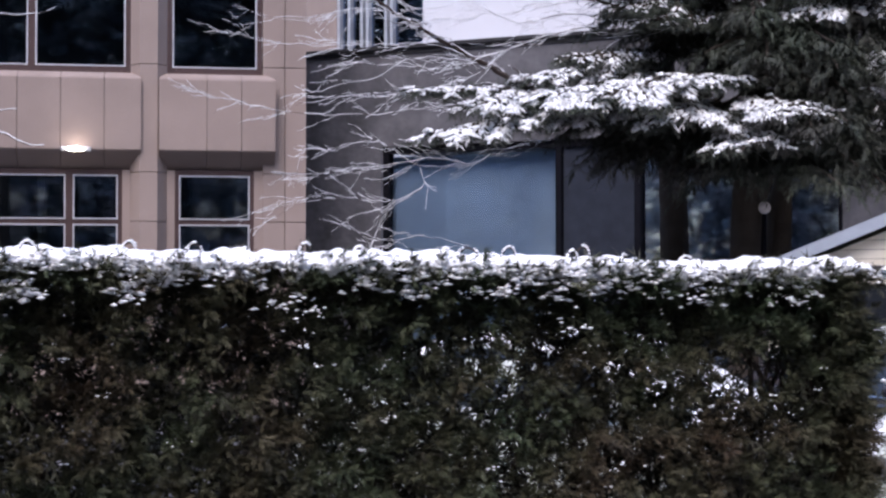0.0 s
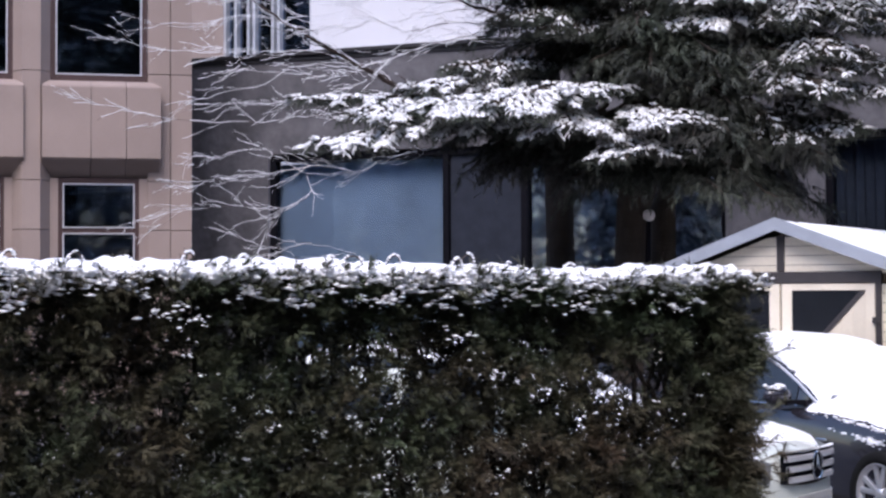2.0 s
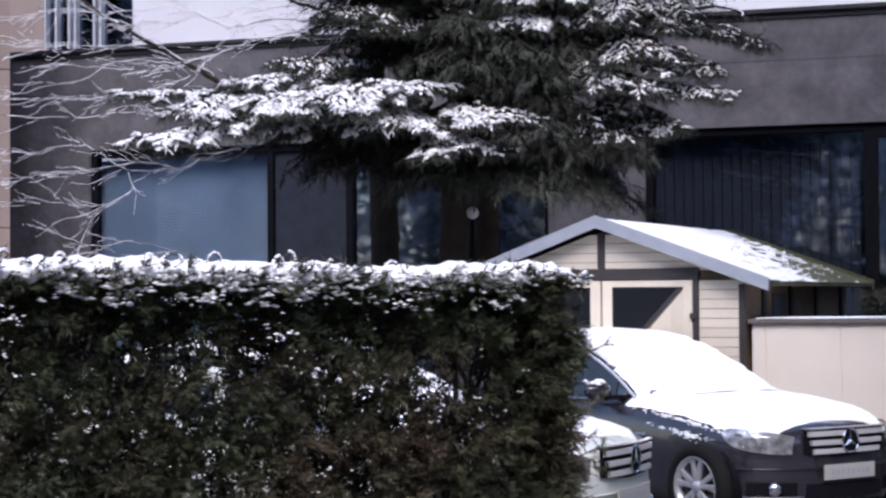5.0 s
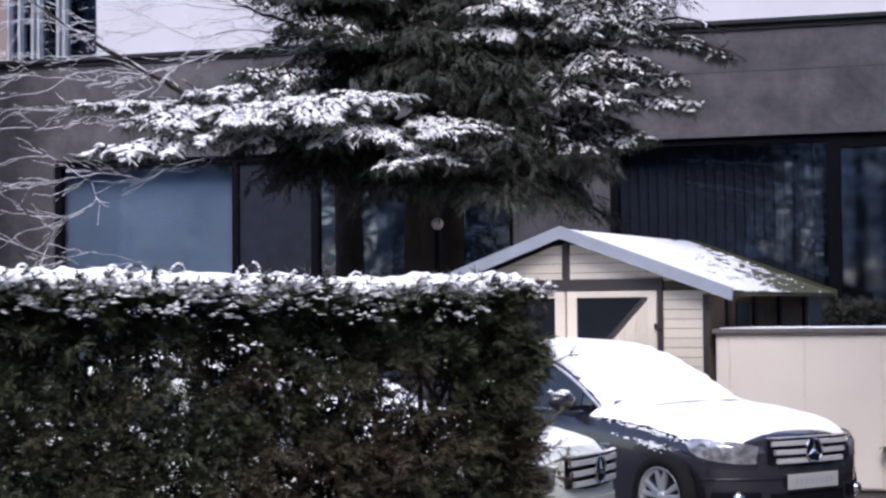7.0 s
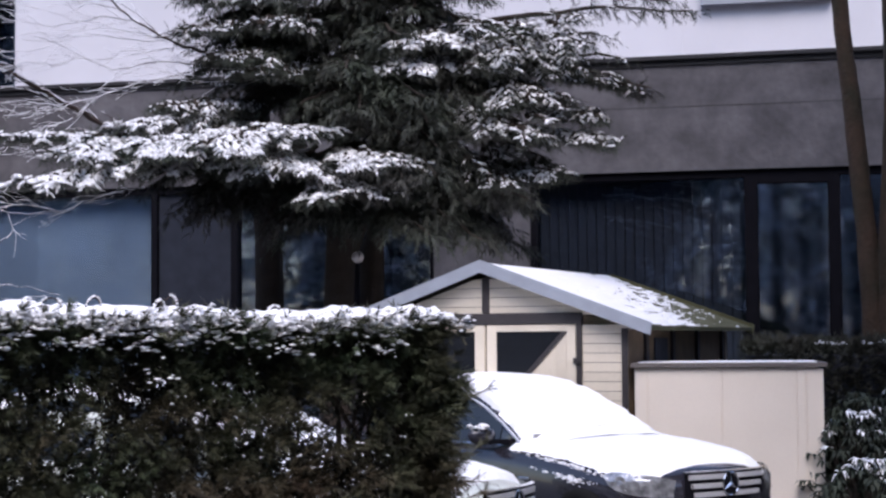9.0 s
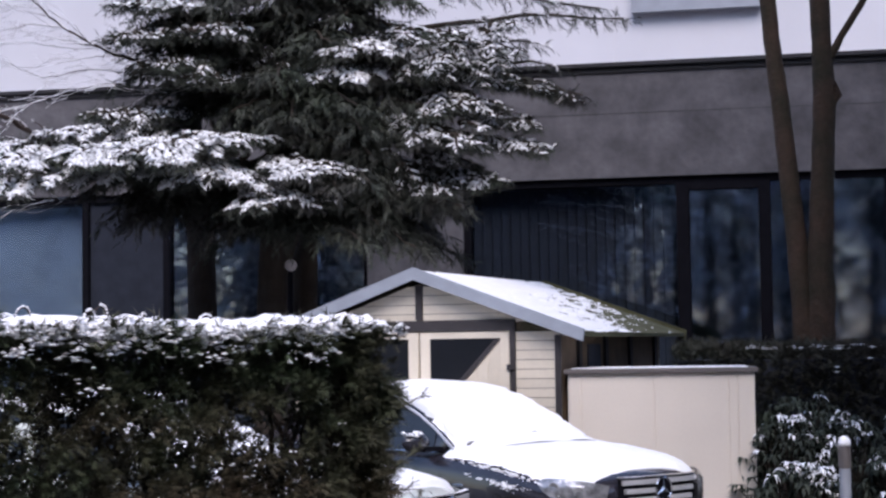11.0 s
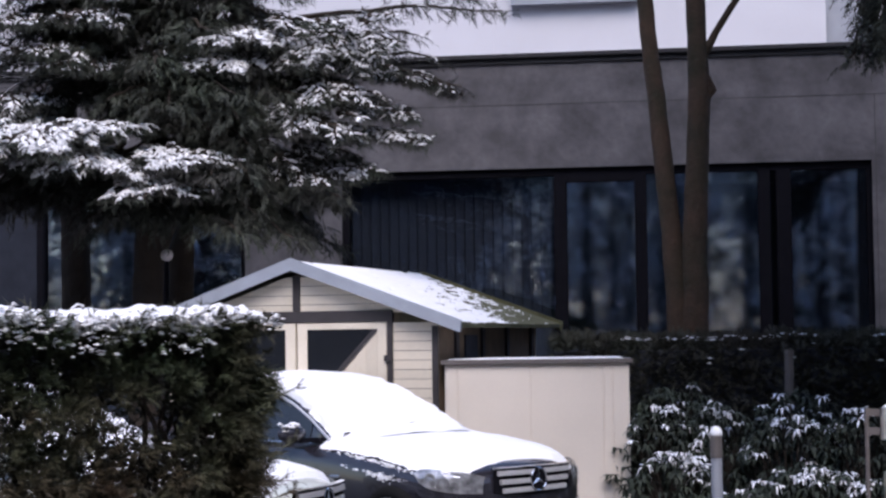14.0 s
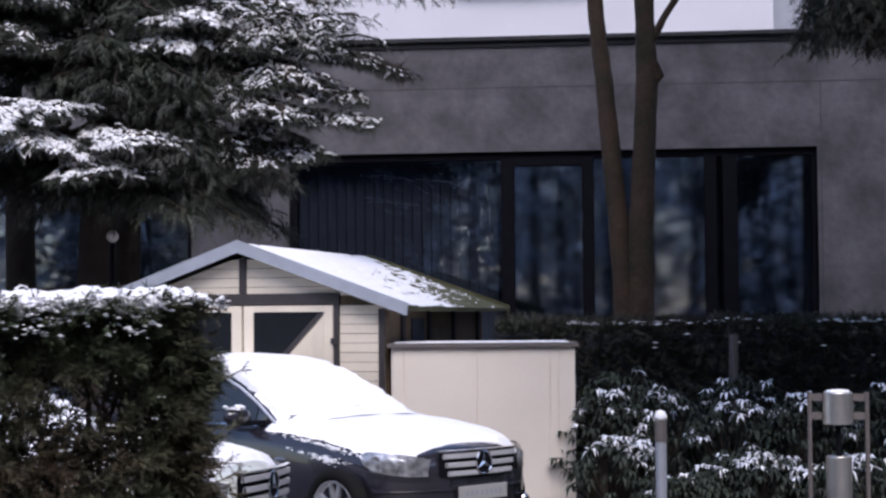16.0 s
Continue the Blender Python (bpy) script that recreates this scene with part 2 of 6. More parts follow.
def grey_building():
    """Low modern wing. Local x along the wall, y inward."""
    m = WING
    b = thing("office_wing", m, "low dark grey rendered office wing with wide black-framed windows", "building", kind="structure")
    top, head, foot = 4.97, 3.66, 0.45
    openings = [(1.27, 7.55), (8.745, 14.975)]
    for x0, x1 in ((0.06, 1.27), (7.55, 8.745), (14.975, 26.0)):
        part("wall_pier", MB().box(x0, 0, 0, x1, 0.35, head), M_GREY, b)
    part("wall_band", MB().box(0.06, 0, head, 26, 0.35, top), M_GREY, b)
    for x0, x1 in openings:
        part("wall_apron", MB().box(x0, 0, 0, x1, 0.35, foot), M_GREY, b)
    part("parapet_cap", MB().box(-0.12, -0.07, top, 26.05, 0.5, top + 0.055), M_CAP, b, bevel=0.01)
    part("shadow_joint", MB().box(-0.06, -0.025, top - 0.06, 26, 0.0, top), M_CAP, b)
    part("roof", MB().box(0, 0.35, top - 0.25, 26, 6.5, top - 0.05), M_GREY, b)
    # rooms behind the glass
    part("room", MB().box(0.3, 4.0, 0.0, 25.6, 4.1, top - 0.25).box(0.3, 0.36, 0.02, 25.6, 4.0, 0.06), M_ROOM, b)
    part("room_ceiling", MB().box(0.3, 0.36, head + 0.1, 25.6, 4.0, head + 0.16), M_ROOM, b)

    def window(x0, x1, bars, panes):
        w = part("window", MB().box(x0, 0.05, head - 0.09, x1, 0.19, head).box(x0, 0.05, foot, x1, 0.19, foot + 0.09)
                 .box(x0, 0.05, foot + 0.09, x0 + 0.08, 0.19, head - 0.09).box(x1 - 0.06, 0.05, foot + 0.09, x1, 0.19, head - 0.09), M_BLACK, b, "black metal window frame")
        for a, c in bars:
            part("mullion", MB().box(a, 0.02, foot + 0.09, c, 0.2, head - 0.09), M_BLACK, w)
        for a, c in panes:
            pane(w, "pane", None, a, foot + 0.09, c, head - 0.09, M_GLASS_PALE if a < 2 else M_GLASS_SLAT if a < 9 else M_GLASS_MID, 0.11)
        return w

    w1 = window(1.27, 7.55, [(3.83, 3.91), (4.91, 4.99), (6.41, 6.54), (6.66, 6.81)], [(1.35, 3.83), (4.99, 6.41), (6.81, 7.49)])
    part("dark_panel", MB().box(3.91, 0.1, foot + 0.09, 4.91, 0.13, head - 0.09), M_INFILL, w1, "dark blue-black infill panel")
    part("blind", MB().box(1.2, 0.3, foot, 3.82, 0.32, head - 0.12), M_BLIND, w1, "closed blue-grey roller blind")
    w2 = window(8.745, 14.975, [(11.295, 11.445), (12.245, 12.385), (13.675, 13.815), (13.885, 14.055)], [(8.825, 11.295), (11.445, 12.245), (12.385, 13.675), (14.055, 14.915)])
    part("transom", MB().box(11.445, 0.04, head - 0.17, 12.245, 0.18, head - 0.088), M_BLACK, w2)
    for k in range(21):
        x = 8.87 + k * 0.115
        part("blind_slat", MB().box(-0.055, -0.006, foot + 0.1, 0.055, 0.006, head - 0.1, pose(x, 0.32, 0, 0, 0, 28)), M_SLAT, w2)
    # sealed joints between the cladding panels
    for z in (4.42,):
        part("panel_joint", MB().box(0.1, -0.003, z - 0.005, 26, 0.0, z + 0.005), M_JOINT, b)
    for x in (2.4, 8.15, 15.02):
        part("panel_joint", MB().box(x - 0.005, -0.003, 3.67 if x < 8 or 8.7 < x < 15 else 0.45, x + 0.005, 0.0, 4.414), M_JOINT, b)
    return b


M_JOINT = material("dull grey joint", (0.06, 0.059, 0.062), rough=0.95, vary=0.3)
grey_building()


def white_building():
    """Pale upper block set back behind the wing's roof."""
    m = WING @ pose(0, 6.5, 0)
    b = thing("upper_block", m, "pale white rendered upper storey behind the wing", "building", kind="structure")
    part("wall", MB().box(-1.56, 0, 0.02, 9.9, 0.4, 11), M_WHITE_WALL, b)
    part("wall", MB().box(9.915, 0.015, 0.02, 15.03, 0.4, 11), M_WHITE_WALL, b)
    part("joint", MB().box(9.9, 0.02, 0.02, 9.915, 0.4, 11), M_WHITE_WALL, b)
    part("wall", MB().box(-9, 0, 0.02, -3.34, 0.4, 11), M_PINK, b)
    part("wall", MB().box(-3.34, 0, 0.02, -1.56, 0.4, 5.9), M_WHITE_WALL, b)
    part("wall", MB().box(-3.34, 0, 8.6, -1.56, 0.4, 11), M_WHITE_WALL, b)
    part("wall", MB().box(15.03, 0.5, 0.02, 34, 0.9, 11), M_GREYPAINT, b)
    part("window_box", MB().box(10.2, -0.16, 6.84, 12.18, 0.0, 8.5), M_GREYPAINT, b, "grey window surround")
    part("roof", MB().box(-9, 0, 11.0, 34, 8, 11.2), M_CAP, b)
    w = part("window", MB().box(-3.34, 0.08, 5.9, -1.56, 0.2, 6.0).box(-3.34, 0.08, 8.5, -1.56, 0.2, 8.6), M_ALU, b, "tall window with pale bars")
    for x in (-3.34, -3.12, -2.86, -2.74, -2.36, -2.24):
        part("mullion", MB().box(x, 0.02, 6.0, x + 0.05, 0.2, 8.5), M_ALU, w)
    pane(w, "pane", None, -3.35, 6.0, -1.66, 8.5, M_GLASS_DARK, 0.14)
    part("curtain", MB().box(-3.3, 0.3, 5.9, -2.72, 0.33, 8.5), M_PINK, w, "beige curtain")
    part("curtain", MB().box(-2.05, 0.3, 5.9, -1.66, 0.33, 8.5), M_BLIND, w, "blue curtain")
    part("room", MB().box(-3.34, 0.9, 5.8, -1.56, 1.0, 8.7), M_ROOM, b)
    return b


white_building()


def pink_building():
    """Older office block in pinkish concrete. Local x runs away from the corner (to the west), y outward."""
    m = pose(-6.25, 23.17, 0, 0, 0, 200)
    b = thing("concrete_office", m, "pinkish concrete office block with projecting spandrels and brown windows", "building", kind="structure")
    H = 7.4
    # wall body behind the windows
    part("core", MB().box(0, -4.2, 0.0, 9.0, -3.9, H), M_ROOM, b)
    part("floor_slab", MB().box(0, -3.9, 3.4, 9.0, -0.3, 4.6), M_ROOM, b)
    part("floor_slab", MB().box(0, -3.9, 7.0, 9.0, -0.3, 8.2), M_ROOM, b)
    part("return_wall", MB().box(-0.0, -7.5, 0, 0.3, -0.06, H), M_PINK, b)

    # corner pier in stone courses, then the piers between bays
    def pier(x0, x1, chamfer, cuts):
        zs = [0.0] + cuts + [H]
        for z0, z1 in zip(zs, zs[1:]):
            c = chamfer
            pts = [(x0, -0.3), (x0, -0.05), (x0 + c, 0.16), (x1 - c, 0.16), (x1, -0.05), (x1, -0.3)]
            mb = MB()
            i = 0
            mb.v = [(x, y, z) for z in (z0 + 0.005, z1 - 0.005) for x, y in pts]
            n = len(pts)
            mb.f = [tuple(range(n)), tuple(range(2 * n - 1, n - 1, -1))] + [(k + n, (k + 1) % n + n, (k + 1) % n, k) for k in range(n)]
            part("pier_block", mb, M_PINK, b)

    cuts = [2.66, 3.33, 4.805, 6.9]
    for z0, z1 in zip([0.0] + cuts, cuts + [H]):
        part("corner_block", MB().box(0.0, -0.3, z0 + 0.005, 0.288, 0.0, z1 - 0.005), M_PINK, b, bevel=0.006)
        part("corner_block", MB().box(0.298, -0.3, z0 + 0.005, 0.60, -0.01, z1 - 0.005), M_PINK, b, bevel=0.006)
    pier(1.907, 2.404, 0.13, cuts)
    pier(5.3, 5.8, 0.13, cuts)

    def bay(x0, x1, seams, umull, lmull, ux0, ux1, lx0, lx1):
        # spandrel: sloped sill, panel face, chamfered underside
        s = thing("spandrel", Matrix(), "", "")
        s.parent = b
        edges = [x0] + seams + [x1]
        for a, c in zip(edges, edges[1:]):
            mb = MB()
            prof = [(-0.3, 4.698), (-0.02, 4.698), (0.2, 4.615), (0.22, 4.59), (0.22, 3.63), (0.2, 3.606), (-0.12, 3.375), (-0.3, 3.375)]
            fa, fc = (0.1 if a == x0 else 0.0), (0.1 if c == x1 else 0.0)
            g = 0.004
            mb.v = [(a + g + (fa if y < 0.1 and z > 4.65 else 0), y, z) for y, z in prof] + [(c - g - (fc if y < 0.1 and z > 4.65 else 0), y, z) for y, z in prof]
            n = len(prof)
            mb.f = [tuple(range(n)), tuple(range(2 * n - 1, n - 1, -1))] + [(k + n, (k + 1) % n + n, (k + 1) % n, k) for k in range(n)]
            part("panel", mb, M_PINK, s)
        # upper window
        w = part("window", MB().box(ux0, -0.2, 4.70, ux1, -0.06, 4.785).box(ux0, -0.2, 4.785, ux0 + 0.07, -0.06, 6.9).box(ux1 - 0.07, -0.2, 4.785, ux1, -0.06, 6.9), M_BROWN, b, "dark brown window frame")
        xs = [ux0 + 0.07] + umull + [ux1 - 0.07]
        for q in umull:
            part("mullion", MB().box(q - 0.05, -0.2, 4.785, q + 0.05, -0.06, 6.9), M_BROWN, w)
        for k, (a, c) in enumerate(zip(xs, xs[1:])):
            a2, c2 = a + (0.05 if k else 0), c - (0.05 if k < len(xs) - 2 else 0)
            part("bead", MB().box(a2, -0.1, 4.785, c2, -0.055, 4.803).box(a2, -0.1, 4.803, a2 + 0.018, -0.055, 6.9).box(c2 - 0.018, -0.1, 4.803, c2, -0.055, 6.9), M_ALU, w)
            pane(w, "pane", None, a2, 4.785, c2, 6.9, M_GLASS_DARK, -0.14)
        # lower window
        w = part("window", MB().box(lx0, -0.2, 3.3, lx1, -0.06, 3.374).box(lx0, -0.2, 0.9, lx1, -0.06, 0.98).box(lx0, -0.2, 0.98, lx0 + 0.06, -0.06, 3.3).box(lx1 - 0.06, -0.2, 0.98, lx1, -0.06, 3.3)
                 .box(lx0 + 0.06, -0.19, 2.625, lx1 - 0.06, -0.07, 2.69), M_BROWN, b, "dark brown window frame")
        part("apron", MB().box(lx0, -0.3, 0, lx1, -0.02, 0.9), M_PINK, b)
        xs = [lx0 + 0.06] + lmull + [lx1 - 0.06]
        for q in lmull:
            part("mullion", MB().box(q - 0.05, -0.2, 0.98, q + 0.05, -0.055, 3.3), M_BROWN, w)
        for k, (a, c) in enumerate(zip(xs, xs[1:])):
            a2, c2 = a + (0.05 if k else 0), c - (0.05 if k < len(xs) - 2 else 0)
            for z0, z1 in ((0.98, 2.625), (2.69, 3.3)):
                part("bead", MB().box(a2, -0.1, z0, c2, -0.052, z0 + 0.018).box(a2, -0.1, z1 - 0.018, c2, -0.052, z1)
                     .box(a2, -0.1, z0 + 0.018, a2 + 0.018, -0.052, z1 - 0.018).box(c2 - 0.018, -0.1, z0 + 0.018, c2, -0.052, z1 - 0.018), M_ALU, w)
                pane(w, "pane", None, a2, z0, c2, z1, M_GLASS_DARK, -0.13)

    bay(0.435, 2.02, [0.90, 1.37], [], [], 0.61, 1.907, 0.715, 1.80)
    bay(2.256, 5.42, [2.75, 3.33, 3.9, 4.6], [3.73], [3.22, 4.35], 2.404, 5.3, 2.51, 5.25)
    for x0, x1 in ((0.6, 0.715), (1.80, 1.907), (2.404, 2.51), (5.25, 5.3)):
        part("jamb", MB().box(x0, -0.3, 0, x1, -0.04, 3.37), M_PINK, b)
    part("upper_wall", MB().box(0.6, -0.3, 6.9, 9.0, 0.1, H), M_PINK, b)
    part("side_wall", MB().box(5.8, -0.3, 0, 9.0, 0.0, 6.9), M_PINK, b)
    part("roof", MB().box(0, -7, H, 9, 0.1, H + 0.2), M_CAP, b)
    return b


pink_building()


# ---- the shed and the box beside it ----
def shed():
    m = pose(1.099, 15.46, 0, 0, 0, -26)
    s = thing("garden_shed", m, "cream timber garden shed with dark trim and a snowy mossy roof", "shed")
    slope, span, top, long = 0.364, 1.57, 2.41, 3.86
    hw, y0 = 1.33, 0.14
    # boarding: lap planks on the front, split by the doorway
    pitch = 0.084
    eave = lambda x: top - 0.13 - slope * abs(x)
    z = 0.06
    while z < 2.3:
        z1 = z + pitch - 0.0055
        for x0, x1 in ((-hw, -0.91), (0.91, hw)):
            if z1 < 1.86:
                part("plank", MB().prism([(x0, z), (x1, z), (x1, z1), (x0, z1)], y0, y0 + 0.02), M_CREAM, s)
        if z > 1.9:
            a, c = (top - 0.13 - z) / slope, (top - 0.13 - z1) / slope
            a, c = min(a, hw), min(c, hw)
            if c > 0.06:
                part("plank", MB().prism([(-a, z), (-0.035, z), (-0.035, z1), (-c, z1)], y0, y0 + 0.02), M_CREAM, s)
                part("plank", MB().prism([(0.035, z), (a, z), (c, z1), (0.035, z1)], y0, y0 + 0.02), M_CREAM, s)
        z += pitch
    core = MB().prism([(-hw, 0.02), (hw, 0.02), (hw, top - 0.14 - slope * hw), (0, top - 0.14), (-hw, top - 0.14 - slope * hw)], y0 + 0.022, y0 + 0.05)
    part("front_wall", core, M_BARK, s)
    sidez = top - 0.15 - slope * hw
    # right side: brown boarding, the shade on it put into its colour
    part("side_wall", MB().box(hw - 0.04, y0 + 0.05, 0.02, hw, long - 0.15, sidez), material("shaded side boarding", (0.2, 0.14, 0.09), rough=0.8, vary=0.25), s, "brown side boarding with shade in its colour")
    part("side_wall", MB().box(-hw, y0 + 0.05, 0.02, -hw + 0.04, long - 0.15, sidez), M_CREAM, s)
    part("back_wall", MB().prism([(-hw, 0.02), (hw, 0.02), (hw, sidez), (0, top - 0.15), (-hw, sidez)], long - 0.2, long - 0.15), M_CREAM, s)
    for yy in (0.62, 1.5, 2.4, 3.4):
        part("side_post", MB().box(hw + 0.002, yy, 0.02, hw + 0.03, yy + 0.09, sidez), M_DARKTRIM, s)
    part("side_window", MB().box(hw + 0.003, 0.95, 1.2, hw + 0.02, 1.35, 1.7), M_ROOM, s)
    # trim
    part("corner_post", MB().box(hw - 0.05, y0 - 0.02, 0.02, hw + 0.005, y0 - 0.002, top - 0.14 - slope * hw), M_DARKTRIM, s)
    part("corner_post", MB().box(-hw - 0.02, y0 - 0.02, 0.02, -hw + 0.07, y0 - 0.002, top - 0.14 - slope * hw), M_DARKTRIM, s)
    part("gable_post", MB().box(-0.033, y0 - 0.02, 1.935, 0.033, y0 + 0.02, top - 0.16), M_DARKTRIM, s)
    part("door_frame", MB().box(-0.915, y0 - 0.025, 1.83, 0.915, y0 + 0.02, 1.93).box(0.865, y0 - 0.025, 0.04, 0.915, y0 + 0.02, 1.83).box(-0.915, y0 - 0.025, 0.04, -0.865, y0 + 0.02, 1.83), M_DARKTRIM, s)
    # two door leaves with raking glazed lights
    for sx in (1, -1):
        d = part("door", MB().box(*sorted((sx * 0.008, sx * 0.86))[:1], y0 - 0.006, 0.05, max(sx * 0.008, sx * 0.86), y0 + 0.018, 1.825), M_CREAM, s)
        for k in range(6):
            a = 0.13 + k * 0.107
            part("board", MB().box(min(sx * a, sx * (a + 0.102)), y0 - 0.010, 0.12, max(sx * a, sx * (a + 0.102)), y0 - 0.006, min(1.76, 1.07 + (a - 0.02) * 1.07)), M_CREAM, d)
        for a, c, z0, z1 in ((0.012, 0.105, 0.06, 1.82), (0.775, 0.855, 0.06, 1.82), (0.105, 0.775, 1.765, 1.82), (0.105, 0.775, 0.06, 0.15)):
            part("stile", MB().box(min(sx * a, sx * c), y0 - 0.02, z0, max(sx * a, sx * c), y0 - 0.0062, z1), M_CREAM, d)
        tri = [(sx * 0.107, 1.763), (sx * 0.107, 1.09), (sx * 0.74, 1.763)]
        part("light", MB().prism(tri if sx > 0 else tri[::-1], y0 - 0.013, y0 - 0.011), material("dark shed pane", (0.012, 0.014, 0.018), rough=0.12, vary=0.1, bump=0, spec=0.15), d, "dark raking door pane")
        part("brace", MB().prism([(sx * 0.105, 1.045), (sx * 0.155, 1.09), (sx * 0.775, 1.75), (sx * 0.775, 1.763), (sx * 0.73, 1.763), (sx * 0.105, 1.10)], y0 - 0.022, y0 - 0.0135), M_DARKTRIM, d)
    part("hinge", MB().box(0.84, y0 - 0.04, 1.48, 0.905, y0 - 0.026, 1.53), M_DARKTRIM, s)
    # roof: two slabs, fascias, snow and moss
    for sx in (1, -1):
        pts = [(0, top - 0.035), (sx * span, top - 0.035 - slope * span), (sx * span, top - 0.075 - slope * span), (0, top - 0.075)]
        part("roof_slab", MB().prism(pts if sx < 0 else pts[::-1], 0.02, long), M_MOSS, s, "mossy roofing felt")
        pts = [(0, top), (sx * (span + 0.02), top - slope * (span + 0.02)), (sx * (span + 0.02) - sx * 0.01, top - 0.115 - slope * span), (0, top - 0.112)]
        part("fascia", MB().prism(pts if sx < 0 else pts[::-1], -0.02, 0.018), M_FASCIA, s, "weathered grey fascia board")
        # snow, thick near the gable and thinning out to moss at the back
        rnd = random.Random(5 + sx)
        mb = MB()
        rows = []
        nx, ny = 84, 170
        for j in range(ny + 1):
            y = 0.0 + j / ny * (long - 0.05)
            row = []
            for i in range(nx + 1):
                x = i / nx * span
                n1 = noise.noise((x * 2.2, y * 1.6, 3 + sx)) + 0.6 * noise.noise((x * 9, y * 14, 7))
                keep = 0.74 - (y / long) * (0.3 + 1.15 * x / span) + 0.4 * n1 + 0.75 * noise.noise((x * 30, y * 3.2, 11)) + 0.45 * noise.noise((x * 60, y * 22, 5))
                h = max(0.0, min(1.0, keep * 2.2)) * 0.022 - 0.008
                if i in (0, nx) or j == 0:
                    h = min(h, 0.016)
                row.append((sx * x, y, top - 0.035 - slope * x + h))
            rows.append(row)
        mb.grid(rows if sx < 0 else [r[::-1] for r in rows])
        part("snow", mb, M_SNOW, s, "patchy thin snow", smooth=True)
        # back verge
        pts = [(0, top), (sx * (span + 0.02), top - slope * (span + 0.02)), (sx * (span + 0.02) - sx * 0.01, top - 0.115 - slope * span), (0, top - 0.112)]
        part("fascia", MB().prism(pts if sx < 0 else pts[::-1], long + 0.002, long + 0.03), M_MOSS, s, "mossy back verge board")
    return s


shed()


def storage_box():
    m = pose(2.40, 14.93, 0, 0, 0, -12)
    s = thing("storage_box", m, "tall cream panelled storage box with a grey lid", "storage box")
    W, D, H, z0 = 1.58, 0.8, 1.44, 0.1
    part("body", MB().box(0, 0.012, z0, W, D, H), M_BOX, s, bevel=0.012)
    part("base", MB().box(0.04, 0.05, 0, W - 0.04, D - 0.05, z0), M_LID, s)
    part("lid", MB().box(-0.03, -0.04, H, W + 0.06, D + 0.03, H + 0.04), M_LID, s, bevel=0.004)
    part("snow", MB().box(0.03, 0.06, H + 0.038, W - 0.02, D - 0.02, H + 0.05), M_SNOW, s, bevel=0.005)
    for a, c in ((0.02, 0.11), (0.12, 0.745), (0.755, 1.38), (1.39, 1.46), (1.47, 1.585)):
        part("panel", MB().box(a, 0, z0 + 0.02, c, 0.0125, H - 0.02), M_BOX, s, bevel=0.004)
    for y in (0.1, 0.3, 0.5):
        part("side_panel", MB().box(W, y - 0.06, z0 + 0.03, W + 0.02, y + 0.11, H - 0.03), M_BOX, s, bevel=0.004)
    part("edge_strip", MB().box(W - 0.005, -0.006, z0, W + 0.028, 0.02, H - 0.01), M_BOX, s)
    return s


storage_box()


# ---- hedges ----
def hedge_gap(a, z):
    """How open the hedge is at a place along it and height: above 0 there is a hole."""
    thin = math.exp(-((z - 1.24 - 0.06 * a) / 0.17) ** 2) * (math.exp(-((a - 0.55) / 0.75) ** 2) * 0.72 + math.exp(-((a - 1.9) / 0.6) ** 2) * 0.40 + 0.11)
    low = math.exp(-((z - 0.75) / 0.4) ** 2) * 0.08
    return noise.noise((a * 2.1, z * 3.2, 1.5)) * 0.4 + noise.noise((a * 8.5, z * 7.5, 4.2)) * 0.55 + noise.noise((a * 19, z * 17, 2.2)) * 0.5 + thin + low - 0.74


